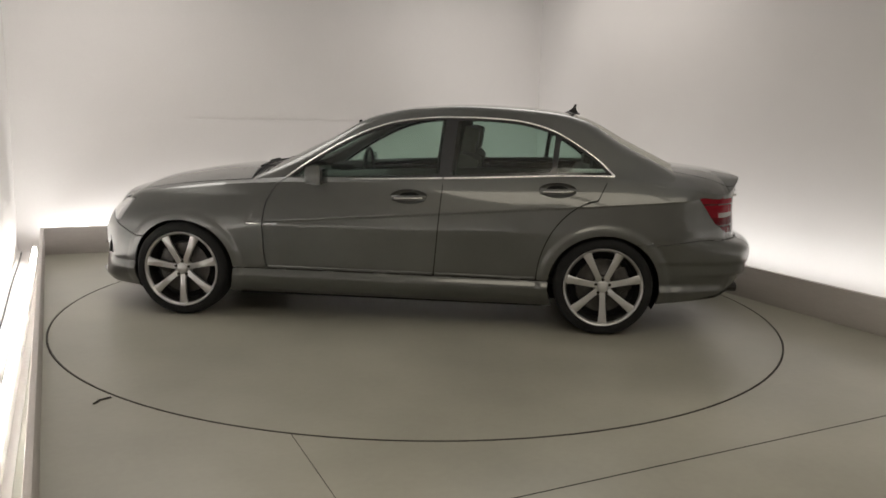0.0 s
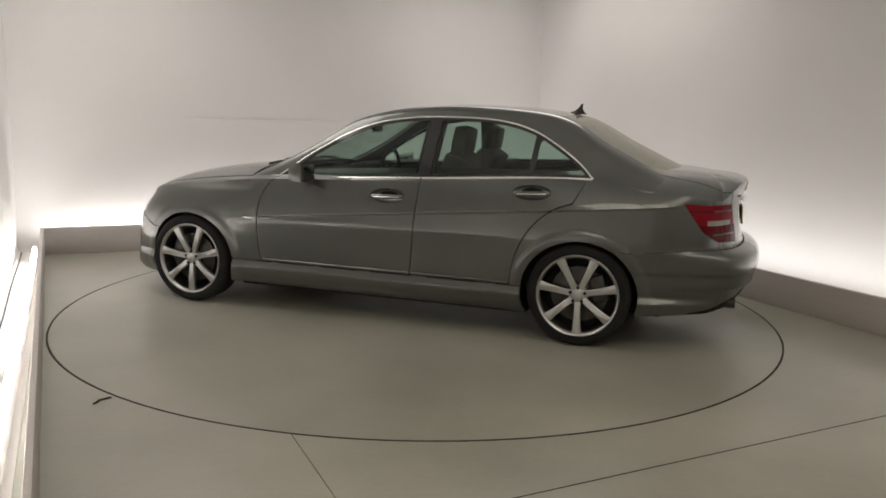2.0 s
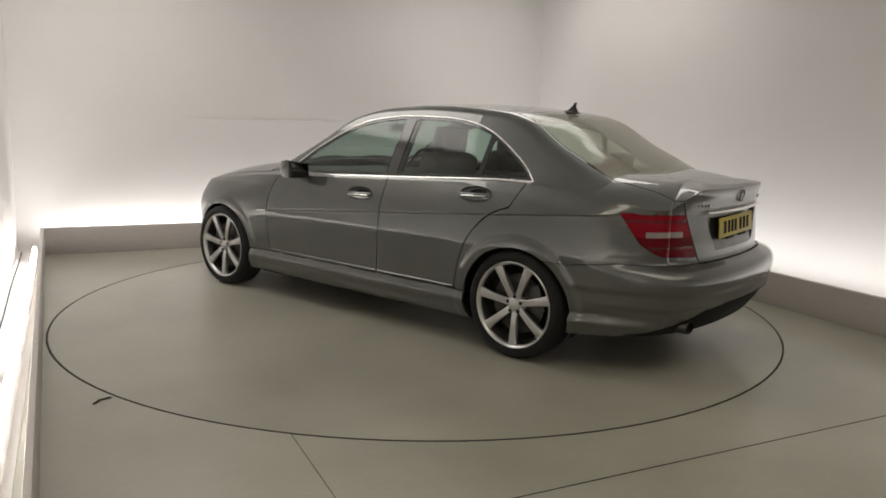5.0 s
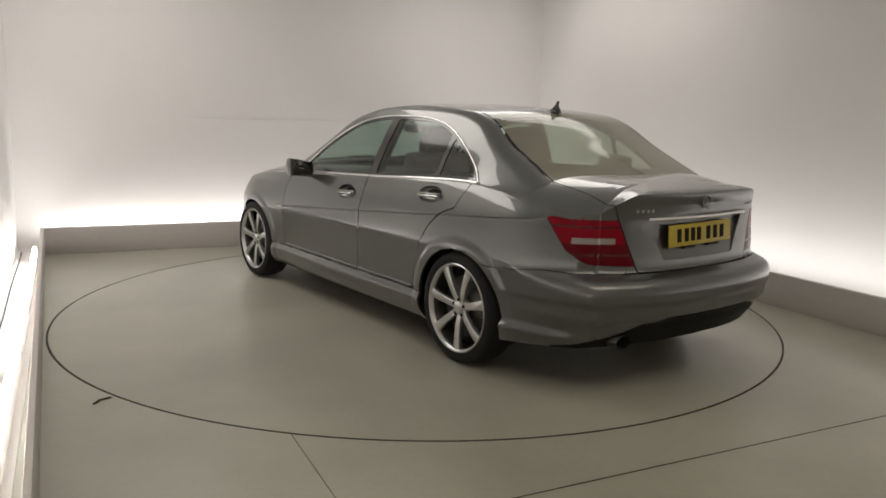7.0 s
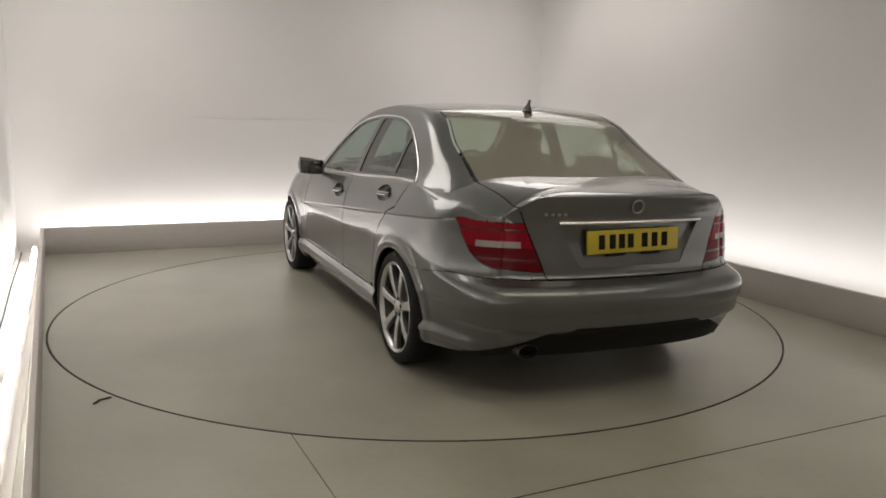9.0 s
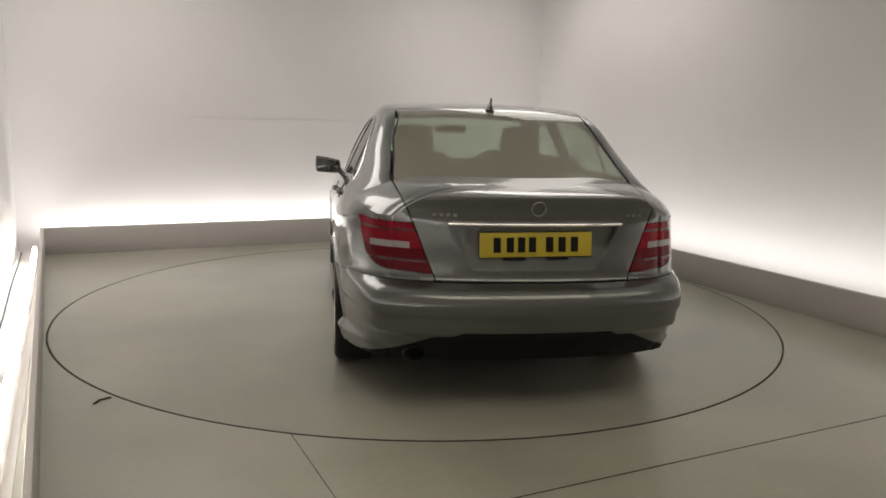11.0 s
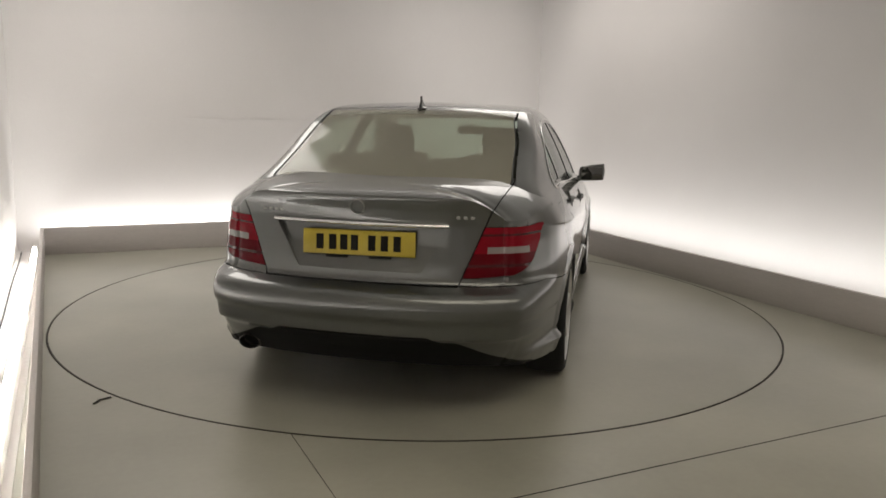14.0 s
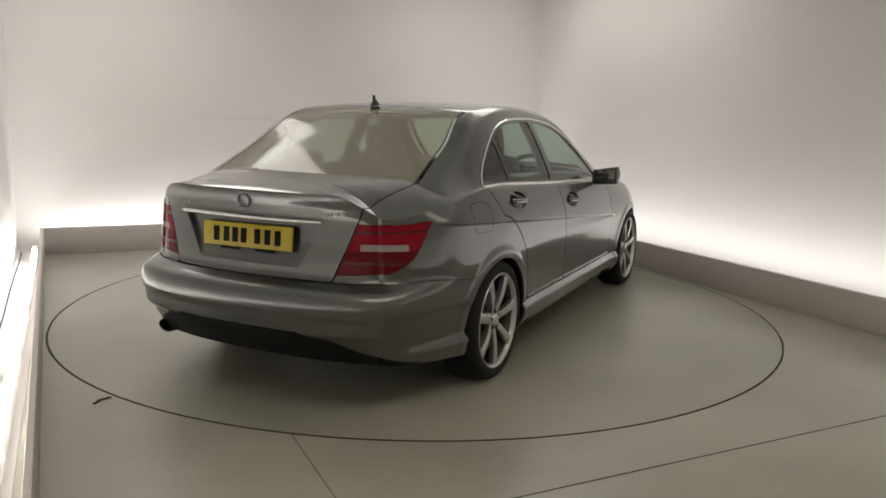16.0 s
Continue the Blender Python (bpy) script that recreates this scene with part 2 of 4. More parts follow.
def smooth_curve(table):
    """A smooth function through (x, value) pairs, in rising x (monotone cubic)."""
    xs = [p[0] for p in table]
    ys = [p[1] for p in table]
    d = [(ys[i + 1] - ys[i]) / (xs[i + 1] - xs[i]) for i in range(len(xs) - 1)]
    m = [d[0]] + [0 if d[i - 1] * d[i] <= 0 else 2 * d[i - 1] * d[i] / (d[i - 1] + d[i]) for i in range(1, len(d))] + [d[-1]]

    def f(x):
        if x <= xs[0]:
            return ys[0]
        if x >= xs[-1]:
            return ys[-1]
        i = max(k for k in range(len(xs) - 1) if xs[k] <= x)
        h = xs[i + 1] - xs[i]
        t = (x - xs[i]) / h
        return ((1 + 2 * t) * (1 - t) ** 2 * ys[i] + t * (1 - t) ** 2 * h * m[i] + t * t * (3 - 2 * t) * ys[i + 1] + t * t * (t - 1) * h * m[i + 1])
    return f


def step01(a, b, x):
    t = min(1.0, max(0.0, (x - a) / (b - a)))
    return t * t * (3 - 2 * t)


# plan outline at the widest height, from the nose round the left side to the tail
PLAN = spline([(2.215, 0), (2.20, .22), (2.15, .44), (2.035, .62), (1.90, .745), (1.70, .825), (1.38, .872), (0.9, .880), (0.2, .886), (-.5, .888),
               (-1.1, .886), (-1.45, .880), (-1.75, .862), (-1.93, .838), (-2.08, .803), (-2.195, .762), (-2.272, .71), (-2.335, .60), (-2.385, .42), (-2.411, .22), (-2.42, 0)], 400)
# inward offsets of the wall by height: along the flanks, round the nose and round the tail
FLANK = smooth_curve([(.12, .11), (.17, .062), (.20, .036), (.25, .012), (.29, .006), (.315, .016), (.337, .024), (.355, .019), (.42, .014), (.55, .006), (.64, .0), (.665, .0), (.74, .007), (.800, .015), (.816, .018), (.834, .027), (.85, .034), (.90, .047), (.96, .070), (1.05, .10)])
NOSE = smooth_curve([(.12, .10), (.17, .03), (.22, .0), (.35, .01), (.45, .02), (.55, .03), (.65, .06), (.72, .11), (.78, .17), (.9, .3)])
TAIL = smooth_curve([(.12, .20), (.25, .13), (.33, .075), (.385, .045), (.40, .024), (.44, .018), (.470, .014), (.484, .004), (.53, .0), (.565, .007), (.588, .024), (.604, .054), (.622, .105), (.64, .118), (.70, .122), (.80, .130), (.88, .131), (.94, .124), (.985, .112), (1.0, .110), (1.012, .113), (1.03, .12)])
SHOULDER = smooth_curve([(-2.35, .90), (-2.15, .905), (-1.95, .935), (-1.65, .975), (-1.39, .995), (-.34, .952), (.4, .918), (.75, .905), (1.2, .868), (1.6, .822), (1.85, .775), (2.02, .72), (2.12, .69), (2.22, .67)])
SPINE = smooth_curve([(-2.35, 1.010), (-2.25, 1.022), (-2.05, 1.046), (-1.8, 1.068), (-1.5, 1.09), (.5, 1.04), (.95, .985), (1.2, .970), (1.617, .908), (1.9, .83), (2.05, .765), (2.15, .70), (2.22, .68)])
BOTTOM = smooth_curve([(-2.42, .26), (-2.25, .25), (-1.75, .215), (-1.3, .17), (1.3, .175), (1.75, .165), (2.22, .19)])


def shoulder(x, y):
    """Height of the wall's top edge: it climbs to the boot lid's edge across the tail."""
    w = step01(-1.95, -2.2, x) * step01(.79, .47, y)
    return SHOULDER(x) * (1 - w) + 1.006 * w


def plan_normal(k):
    a, b = PLAN[max(k - 1, 0)], PLAN[min(k + 1, len(PLAN) - 1)]
    t = (b - a).normalized()
    n = Vector((t.y, -t.x))
    if n.dot(Vector((PLAN[k].x * 0.4, PLAN[k].y)) + Vector((0, 1e-6))) < 0:
        n = -n
    if k == 0:
        n = Vector((1, 0))
    if k == len(PLAN) - 1:
        n = Vector((-1, 0))
    return n


def crease(x):
    """Height of the line pressed into the flank, rising from the front wing to the tail light."""
    return .645 + .0825 * (.85 - x)


def flank_offset(x, z):
    low_lip = step01(-1.66, -1.74, x) * (.007 * step01(.480, .462, z) - .010 * step01(.265, .295, z) * step01(.325, .300, z))
    keen = step01(1.05, .75, x) * step01(-2.05, -1.85, x)
    plain = FLANK(z) + low_lip
    if z <= .64 or keen == 0:
        return plain
    c, z1 = crease(x), SHOULDER(x)
    if z >= c:
        u = min((z - c) / max(z1 - c, .03), 1.3)
        shaped = .0035 + (FLANK(z1) - .0035) * (.60 * u + .40 * u * u)
    elif z > c - .015:
        shaped = .0035 + .0035 * min((c - z) / .008, 1)
    else:
        shaped = .0070 * max(0, (z - .64) / max(c - .015 - .64, .01)) ** 1.3
    return plain + (shaped - plain) * keen


def arch_swell(x, z):
    """The rolled lip round each wheel opening."""
    out = 0.0
    for ax in (1.38, -1.38):
        q = math.hypot((x - ax) / .352, (z - .312) / .330)
        out = max(out, .011 * step01(1.22, 1.10, q) + .006 * step01(1.75, 1.15, q))
    return out


def wall_offset(x, n, z):
    wf = step01(1.35, 2.0, x) * step01(0.15, 0.8, n.x)
    wt = step01(0.03, 0.6, -n.x) * step01(-1.65, -2.0, x)
    return (flank_offset(x, z) - arch_swell(x, z)) * (1 - wf - wt) + NOSE(z) * wf + TAIL(z) * wt


ROWS, DECK = 82, 26
LOW_ROWS = 60           # rows under the crease


def row_height(x, z0, z1, i):
    c = min(max(crease(x), z0 + .1), z1 - .03)
    if i < LOW_ROWS:
        return z0 + (c - .015 - z0) * i / (LOW_ROWS - 1)
    if i < LOW_ROWS + 3:
        return c - (.008, .004, 0.0)[i - LOW_ROWS]
    return c + (z1 - c) * (i - LOW_ROWS - 2) / (ROWS - LOW_ROWS - 3)


def hull_grid():
    """Rows of points: each runs from the sill up the wall, over the shoulder and in to the centre line."""
    grid = []
    for k, p in enumerate(PLAN):
        n = plan_normal(k)
        z0, z1 = BOTTOM(p.x), shoulder(p.x, p.y)
        row = []
        for i in range(ROWS):
            z = row_height(p.x, z0, z1, i)
            o = wall_offset(p.x, n, z) + .050 * step01(.7, 1.35, p.x) * max(0, 1 - (z1 - z) / .20) ** 2
            row.append(Vector((p.x - n.x * o, p.y - n.y * o, z)))
        e = row[-1].copy()
        xc = p.x * 0.9
        for i in range(1, DECK + 1):
            f = i / DECK
            x, y = e.x + (xc - e.x) * f, e.y * (1 - f)
            across = n.x * n.x
            rise = (1 - across) * (1 - (1 - f) ** (5.5 - 2.0 * step01(-.5, 1.0, x) - 2.6 * min(across * 2, 1))) + across * (1 - (1 - f) ** 6)
            row.append(Vector((x, y, e.z + (SPINE(x) - e.z) * rise)))
        grid.append(row)
    return grid


ROOFLINE = smooth_curve([(-2.15, .93), (-1.924, 1.045), (-1.594, 1.205), (-1.262, 1.370), (-1.058, 1.413), (-.8, 1.434), (-.527, 1.442), (-.154, 1.423), (.18, 1.355), (.5, 1.195), (.8, 1.045), (1.0, .955), (1.15, .88)])
CABIN = smooth_curve([(-2.1, .60), (-1.9, .655), (-1.6, .725), (-1.2, .780), (-.6, .803), (0, .803), (.6, .785), (.9, .755), (1.15, .70)])


def cabin_side(x, z):
    dz = max(z - SHOULDER(x), -.03)
    flare = (.80 - CABIN(x)) * step01(-1.1, -1.5, x) * step01(-2.0, -1.75, x) * math.exp(-max(dz + .01, 0) / .085)
    return CABIN(x) + flare - .36 * dz - .28 * dz * abs(dz)


def cabin_top(x, y):
    front, rear = step01(-.1, .6, x), step01(-1.0, -1.5, x)
    q = (y / .65) ** 2
    return ROOFLINE(x + (front * .09 - rear * .10) * q) - .032 * q * (1 - .6 * front - .3 * rear)


GN = 150
SIDE, FIL, TOP = 26, 8, 22


def cabin_grid():
    grid = []
    for k in range(GN):
        x = 1.12 - (1.12 + 2.12) * k / (GN - 1)
        zb = SHOULDER(x) - .10
        lo, hi = zb - .3, 1.45
        for _ in range(40):
            mz = (lo + hi) / 2
            if cabin_top(x, cabin_side(x, mz)) > mz:
                lo = mz
            else:
                hi = mz
        zc = lo
        yc = cabin_side(x, zc)
        r = .038 + .022 * step01(-.95, -1.35, x)
        zs, yt = zc - r, yc - r * 1.1
        row = []
        for i in range(SIDE):
            z = min(zb, zs - .05) + (zs - min(zb, zs - .05)) * i / (SIDE - 1)
            row.append(Vector((x, cabin_side(x, z), z)))
        a, b, c = row[-1], Vector((x, yc, zc)), Vector((x, yt, cabin_top(x, yt)))
        for i in range(1, FIL + 1):
            t = i / FIL
            row.append(a * (1 - t) ** 2 + b * 2 * t * (1 - t) + c * t * t)
        for i in range(1, TOP + 1):
            y = yt * (1 - i / TOP)
            row.append(Vector((x, y, cabin_top(x, y))))
        grid.append(row)
    return grid


# ---- cutting panels out of the hull ----
def patch(grid):
    """Vertices (x, y, z, place along the row) and triangles of a grid of points."""
    n = len(grid[0])
    v = np.array([(p.x, p.y, p.z, i) for row in grid for i, p in enumerate(row)])
    t = []
    for k in range(len(grid) - 1):
        for i in range(n - 1):
            a, b, c, d = k * n + i, k * n + i + 1, (k + 1) * n + i + 1, (k + 1) * n + i
            t += [(a, b, c), (a, c, d)]
    return v, np.array(t)


def cut(mesh, field, level):
    """The part of the mesh where the field is over the level."""
    v, t = mesh
    if len(t) == 0:
        return mesh
    f = field(v) - level
    s = (f[t] > 0).sum(1)
    keep = [tuple(q) for q in t[s == 3]]
    extra, seen = [], {}
    base = len(v)

    def between(a, b):
        key = (min(a, b), max(a, b))
        if key not in seen:
            w = f[a] / (f[a] - f[b])
            extra.append(v[a] + (v[b] - v[a]) * w)
            seen[key] = base + len(extra) - 1
        return seen[key]
    for q in t[(s > 0) & (s < 3)]:
        poly = []
        for a, b in zip(q, np.roll(q, -1)):
            if f[a] > 0:
                poly.append(a)
            if (f[a] > 0) != (f[b] > 0):
                poly.append(between(a, b))
        for i in range(1, len(poly) - 1):
            keep.append((poly[0], poly[i], poly[i + 1]))
    nv = np.vstack([v, np.array(extra)]) if extra else v
    return nv, np.array(keep, dtype=int).reshape(-1, 3)


SEAM = 0.0033


def take(mesh, fields, gap=SEAM):
    """Splits the mesh along a seam: what lies inside all fields, and the rest."""
    def least(v):
        return np.minimum.reduce([g(v) for g in fields])
    return cut(mesh, least, gap), cut(mesh, lambda v: -least(v), gap)


def panel(name, mesh, mat, parent, sides=(1, -1), flange=0.018, label="", lift=0.0, join=True, sharp=38):
    """One panel as an object; mirrored halves are welded on the centre line. flange: depth of the folded edge."""
    bm = bmesh.new()
    v, t = mesh
    used = np.unique(t)
    for s in sides:
        at = {int(i): bm.verts.new((v[i][0], v[i][1] * s, v[i][2])) for i in used}
        for a, b, c in t:
            tri = (at[a], at[b], at[c]) if s < 0 else (at[a], at[c], at[b])
            bm.faces.new(tri)
    bmesh.ops.remove_doubles(bm, verts=bm.verts, dist=4e-4)
    loose = [f for f in bm.faces if f.calc_area() < 1e-9]
    bmesh.ops.delete(bm, geom=loose, context="FACES")
    bm.normal_update()
    # outward normals: away from the car's middle line
    tot = sum((f.normal.dot(f.calc_center_median() - Vector((f.calc_center_median().x * .75, 0, .45))) * f.calc_area() for f in bm.faces), 0.0)
    if tot < 0:
        bmesh.ops.reverse_faces(bm, faces=bm.faces)
    bm.normal_update()
    if lift:
        shift = {w: w.normal * lift for w in bm.verts}
        for w, d in shift.items():
            w.co += d
    if flange:
        rim = [e for e in bm.edges if e.is_boundary]
        normals = {w: w.normal.copy() for e in rim for w in e.verts}
        old = {w.co.copy().freeze(): n for w, n in normals.items()}
        got = bmesh.ops.extrude_edge_only(bm, edges=rim)
        for w in [g for g in got["geom"] if isinstance(g, bmesh.types.BMVert)]:
            n = old.get(w.co.copy().freeze())
            if n is not None:
                w.co -= n * flange
    return part(name, bm, mat, parent, label, sharp)


def inside_ellipse(cx, cz, rx, rz):
    def f(v):
        q = np.sqrt(((v[:, 0] - cx) / rx) ** 2 + ((v[:, 2] - cz) / rz) ** 2)
        return (1 - q) * min(rx, rz)
    return f


def negative(f):
    return lambda v: -f(v)


def X(v):
    return v[:, 0]


def Y(v):
    return v[:, 1]


def Z(v):
    return v[:, 2]


def wall_only(v):
    return (ROWS - .5 - v[:, 3]) * .02


def deck_only(v):
    return (v[:, 3] - ROWS + .5) * .02


def line(x0, z0, x1, z1):
    """Positive to the left of the way from one point to the other, in the side view seen from the car's left with its nose at +x."""
    l = math.hypot(x1 - x0, z1 - z0)
    return lambda v: ((x1 - x0) * (v[:, 2] - z0) - (z1 - z0) * (v[:, 0] - x0)) / l


def build_tail_lamp(s):
    """A tail light split into its red and clear bands."""
    def band(z0, z1, mesh=None):
        return cut(cut(lamp if mesh is None else mesh, lambda v: Z(v) - z0, 0.0), lambda v: z1 - Z(v), 0.0)
    middle = band(.764, .793)
    def in_clear(v):
        return np.minimum(-2.085 - X(v), Y(v) - .565)
    clear = cut(middle, in_clear, 0.0)
    outer = cut(middle, lambda v: X(v) + 2.085, 0.0)
    inner_end = cut(cut(middle, lambda v: .565 - Y(v), 0.0), lambda v: -2.085 - X(v), 0.0)
    ob = panel("tail_light", band(.850, .95), RED, car, (s,), flange=.02, label="red and clear tail light", lift=.002)
    panel("upper_lens", band(.793, .840), RED, ob, (s,), flange=.01, lift=.001, label="red upper lens")
    panel("inner_lens", inner_end, RED, ob, (s,), flange=.01, lift=.001, label="red inner lens")
    panel("outer_lens", outer, RED, ob, (s,), flange=.01, lift=.001, label="red outer lens")
    panel("lower_lens", band(.716, .764), DEEP_RED, ob, (s,), flange=.01, lift=.001, label="deep red lower lens")
    panel("foot_lens", band(.60, .704), DEEP_RED, ob, (s,), flange=.01, lift=.001, label="deep red foot lens")
    panel("lens_rib", band(.704, .716), DARK_RED, ob, (s,), flange=.01, lift=-.001, label="dark red rib of the lens")
    panel("lens_rib", band(.840, .850), DARK_RED, ob, (s,), flange=.01, lift=-.001, label="dark red rib of the lens")
    panel("reversing_lens", clear, CLEAR, ob, (s,), flange=.01, lift=.0, label="clear reversing lens")


car = tagged(new("car"), "grey metallic four-door saloon parked on the turntable", "car")
hull = patch(hull_grid())

# wheel arches
for ax in (1.38, -1.38):
    arch = inside_ellipse(ax, .312, .352, .330)
    hull = cut(hull, negative(lambda v, g=arch: np.minimum(g(v), Y(v) - .55)), 0.0)
# nothing of the deck under the cabin
hull = cut(hull, lambda v: np.maximum(np.maximum(-deck_only(v), X(v) - .78), np.maximum(-1.72 - X(v), Y(v) - .70)), 0.0)

# boot lid, tail lights, bumpers, bonnet, doors, sills
def lid_edge(v):
    return .452 + .40 * np.clip(Z(v) - .63, 0, .40) - Y(v)


LID = [lid_edge, lambda v: np.where(v[:, 3] > ROWS - 1.5, .1, Z(v) - .622), lambda v: -1.70 - X(v)]
lid, hull = take(hull, LID)
LAMP = [lambda v: .886 - .10 * np.clip(-1.98 - X(v), -.1, .06) ** 2 / .06 - Z(v), lambda v: Z(v) - .655 - .06 * np.clip(Y(v) - .5, 0, 1), lambda v: np.minimum(line(-2.19, .640, -2.02, .760)(v), line(-2.06, .735, -1.945, .895)(v)), lambda v: -1.9 - X(v), wall_only]
lamp, hull = take(hull, LAMP, .0012)
REAR_BUMPER = [lambda v: -1.55 - X(v), lambda v: .590 + .032 * np.clip((-1.72 - X(v)) / .25, 0, 1) - Z(v), wall_only]
rear_bumper, hull = take(hull, REAR_BUMPER, .0018)
FRONT_BUMPER = [lambda v: X(v) - 1.5, lambda v: .52 + .12 * np.clip((X(v) - 1.72) / .3, 0, 1) - Z(v), wall_only]
front_bumper, hull = take(hull, FRONT_BUMPER)
HEADLAMP = [line(1.73, .77, 1.86, .60), lambda v: Z(v) - .60, lambda v: .765 - .16 * np.clip(X(v) - 1.73, 0, 1) - Z(v), lambda v: Y(v) - .45, lambda v: X(v) - 1.7]
headlamp, hull = take(hull, HEADLAMP)
GRILLE = [lambda v: X(v) - 1.9, lambda v: .40 - Y(v), lambda v: ROWS - 1.5 - v[:, 3]]
grille, hull = take(hull, GRILLE)
bonnet, hull = take(hull, [lambda v: (v[:, 3] - ROWS - 1.0) * .02, lambda v: X(v) - .6])
front_seam = smooth_curve([(.15, .80), (.28, .795), (.45, .82), (.62, .826), (.75, .81), (.85, .765), (.92, .70), (1.0, .6)])
FS = lambda v: np.array([front_seam(z) for z in Z(v)]) - X(v)
B_SEAM = line(-.296, .30, -.350, 1.0)
REAR_ARC = negative(inside_ellipse(-1.38, .317, .425, .545))
REAR_LINE = lambda v: X(v) + 1.323 + .49 * (Z(v) - .861)
FOOT = lambda v: Z(v) - .337
skirt, hull = take(hull, [lambda v: .337 - Z(v), lambda v: X(v) + 1.2, lambda v: 1.2 - X(v)])
front_door, hull = take(hull, [FS, lambda v: -B_SEAM(v), FOOT, lambda v: ROWS + 2.5 - v[:, 3]])
rear_door, hull = take(hull, [B_SEAM, REAR_ARC, REAR_LINE, FOOT, lambda v: ROWS + 2.5 - v[:, 3]])
front_wing, hull = take(hull, [lambda v: X(v) - .3], 0.0)
quarter = hull
DIFFUSER = [lambda v: .408 - .026 * np.clip((Y(v) - .34) / .05, 0, 1) - Z(v), lambda v: .44 + (.392 - Z(v)) * 2.2 - Y(v), lambda v: -2.0 - X(v)]
diffuser, rear_bumper = take(rear_bumper, DIFFUSER, .0015)
INTAKE = [lambda v: .42 - Z(v), lambda v: Z(v) - .22, lambda v: .62 - Y(v), lambda v: X(v) - 1.9]
intake, front_bumper = take(front_bumper, INTAKE, .0015)
SLIT = [lambda v: .50 - Z(v), lambda v: Z(v) - .37, line(1.93, .36, 1.99, .5), lambda v: Y(v) - .64]
SLIT[2] = lambda v, g=SLIT[2]: -g(v)
slit, front_bumper = take(front_bumper, SLIT, .0015)

RECESS = [lambda v: .872 - Z(v), lambda v: Z(v) - .672, lambda v: .285 + .115 * (Z(v) - .672) / .2 - Y(v), lambda v: -2.1 - X(v)]
recess, lid = take(lid, RECESS, .0)
boot = panel("boot_lid", lid, PAINT, car, flange=.024)
hollow = recess[0].copy()
hollow[:, 0] += .024 * np.clip((hollow[:, 2] - .672) / .11, 0, 1) ** .8
panel("plate_recess", (hollow, recess[1]), PAINT, boot, flange=0)
CUPS = {"front": (-.132, .842), "rear": (-1.070, .912)}
cups = {}
for key in CUPS:
    hx, hz = CUPS[key]
    mesh = front_door if key == "front" else rear_door
    cup, rest = take(mesh, [inside_ellipse(hx, hz, .118, .046)], 0.0)
    v = cup[0].copy()
    q = ((v[:, 0] - hx) / .118) ** 2 + ((v[:, 2] - hz) / .046) ** 2
    v[:, 1] -= .036 * np.sqrt(np.clip(1 - q, 0, 1))
    cups[key] = (v, cup[1])
    if key == "front":
        front_door = rest
    else:
        rear_door = rest
panel("rear_bumper", rear_bumper, PAINT, car)
panel("front_bumper", front_bumper, PAINT, car)
cowl, bonnet = take(bonnet, [lambda v: .985 - .10 * Y(v) ** 2 - X(v)], .002)
panel("bonnet", bonnet, PAINT, car)
panel("cowl", cowl, BLACK, car, lift=-.012, label="black plastic cowl under the windscreen")
panel("diffuser", diffuser, BLACK, car, label="matt black plastic bumper insert")
panel("air_intake", intake, BLACK, car, lift=-.03, label="black plastic grille")
panel("grille", grille, BLACK, car, lift=-.012, label="black radiator grille")
doors = {}
flap, quarter_right = take(quarter, [lambda v: .085 - ((np.abs(X(v) + 1.57) / 1.2) ** 4 + (np.abs(Z(v) - .868) / .85) ** 4) ** .25], .0012)
for s in (1, -1):
    panel("front_wing", front_wing, PAINT, car, (s,))
    wing = panel("rear_wing", quarter if s > 0 else quarter_right, PAINT, car, (s,))
    if s < 0:
        panel("fuel_flap", flap, PAINT, wing, (s,))
    doors["front", s] = panel("front_door", front_door, PAINT, car, (s,))
    doors["rear", s] = panel("rear_door", rear_door, PAINT, car, (s,))
    for key in CUPS:
        panel("handle_cup", cups[key], PAINT, doors[key, s], (s,), flange=0)
    panel("side_skirt", skirt, PAINT, car, (s,))
    panel("bumper_slit", slit, BLACK, car, (s,), lift=-.015, label="black plastic slit in the bumper")
    panel("headlight", headlamp, HEAD_GLASS, car, (s,), label="clear headlight with silver inside")
    build_tail_lamp(s)
# a black shell added so the shut lines look shaded, and the wells
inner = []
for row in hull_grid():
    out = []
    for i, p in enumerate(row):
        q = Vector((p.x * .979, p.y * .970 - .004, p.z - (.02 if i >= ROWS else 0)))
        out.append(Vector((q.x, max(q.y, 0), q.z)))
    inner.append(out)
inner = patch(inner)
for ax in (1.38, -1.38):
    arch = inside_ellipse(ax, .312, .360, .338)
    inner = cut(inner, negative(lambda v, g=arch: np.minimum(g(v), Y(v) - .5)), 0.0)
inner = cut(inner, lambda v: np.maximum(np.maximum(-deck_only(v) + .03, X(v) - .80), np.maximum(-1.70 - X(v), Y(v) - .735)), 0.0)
panel("seam_shade_liner", inner, BLACK, car, flange=0, label="black liner added to shade the shut lines")
for ax in (1.38, -1.38):
    for s in (1, -1):
        bm = bmesh.new()
        lathe(bm, [(.36, .80), (.355, .60), (.05, .58)], 40, pose(ax, 0, .315) @ Matrix.Diagonal((1, s, .93, 1)))
        bmesh.ops.delete(bm, geom=[v for v in bm.verts if v.co.z < .16], context="VERTS")
        part("wheel_well", bm, BLACK, car, "black wheel arch liner", 40)
bm = bmesh.new()
box(bm, -1.86, -.60, .160, 2.02, .60, .27, .02)
box(bm, -1.02, -.78, .145, 1.02, .78, .24, .02)
part("underbody", bm, BLACK, car)

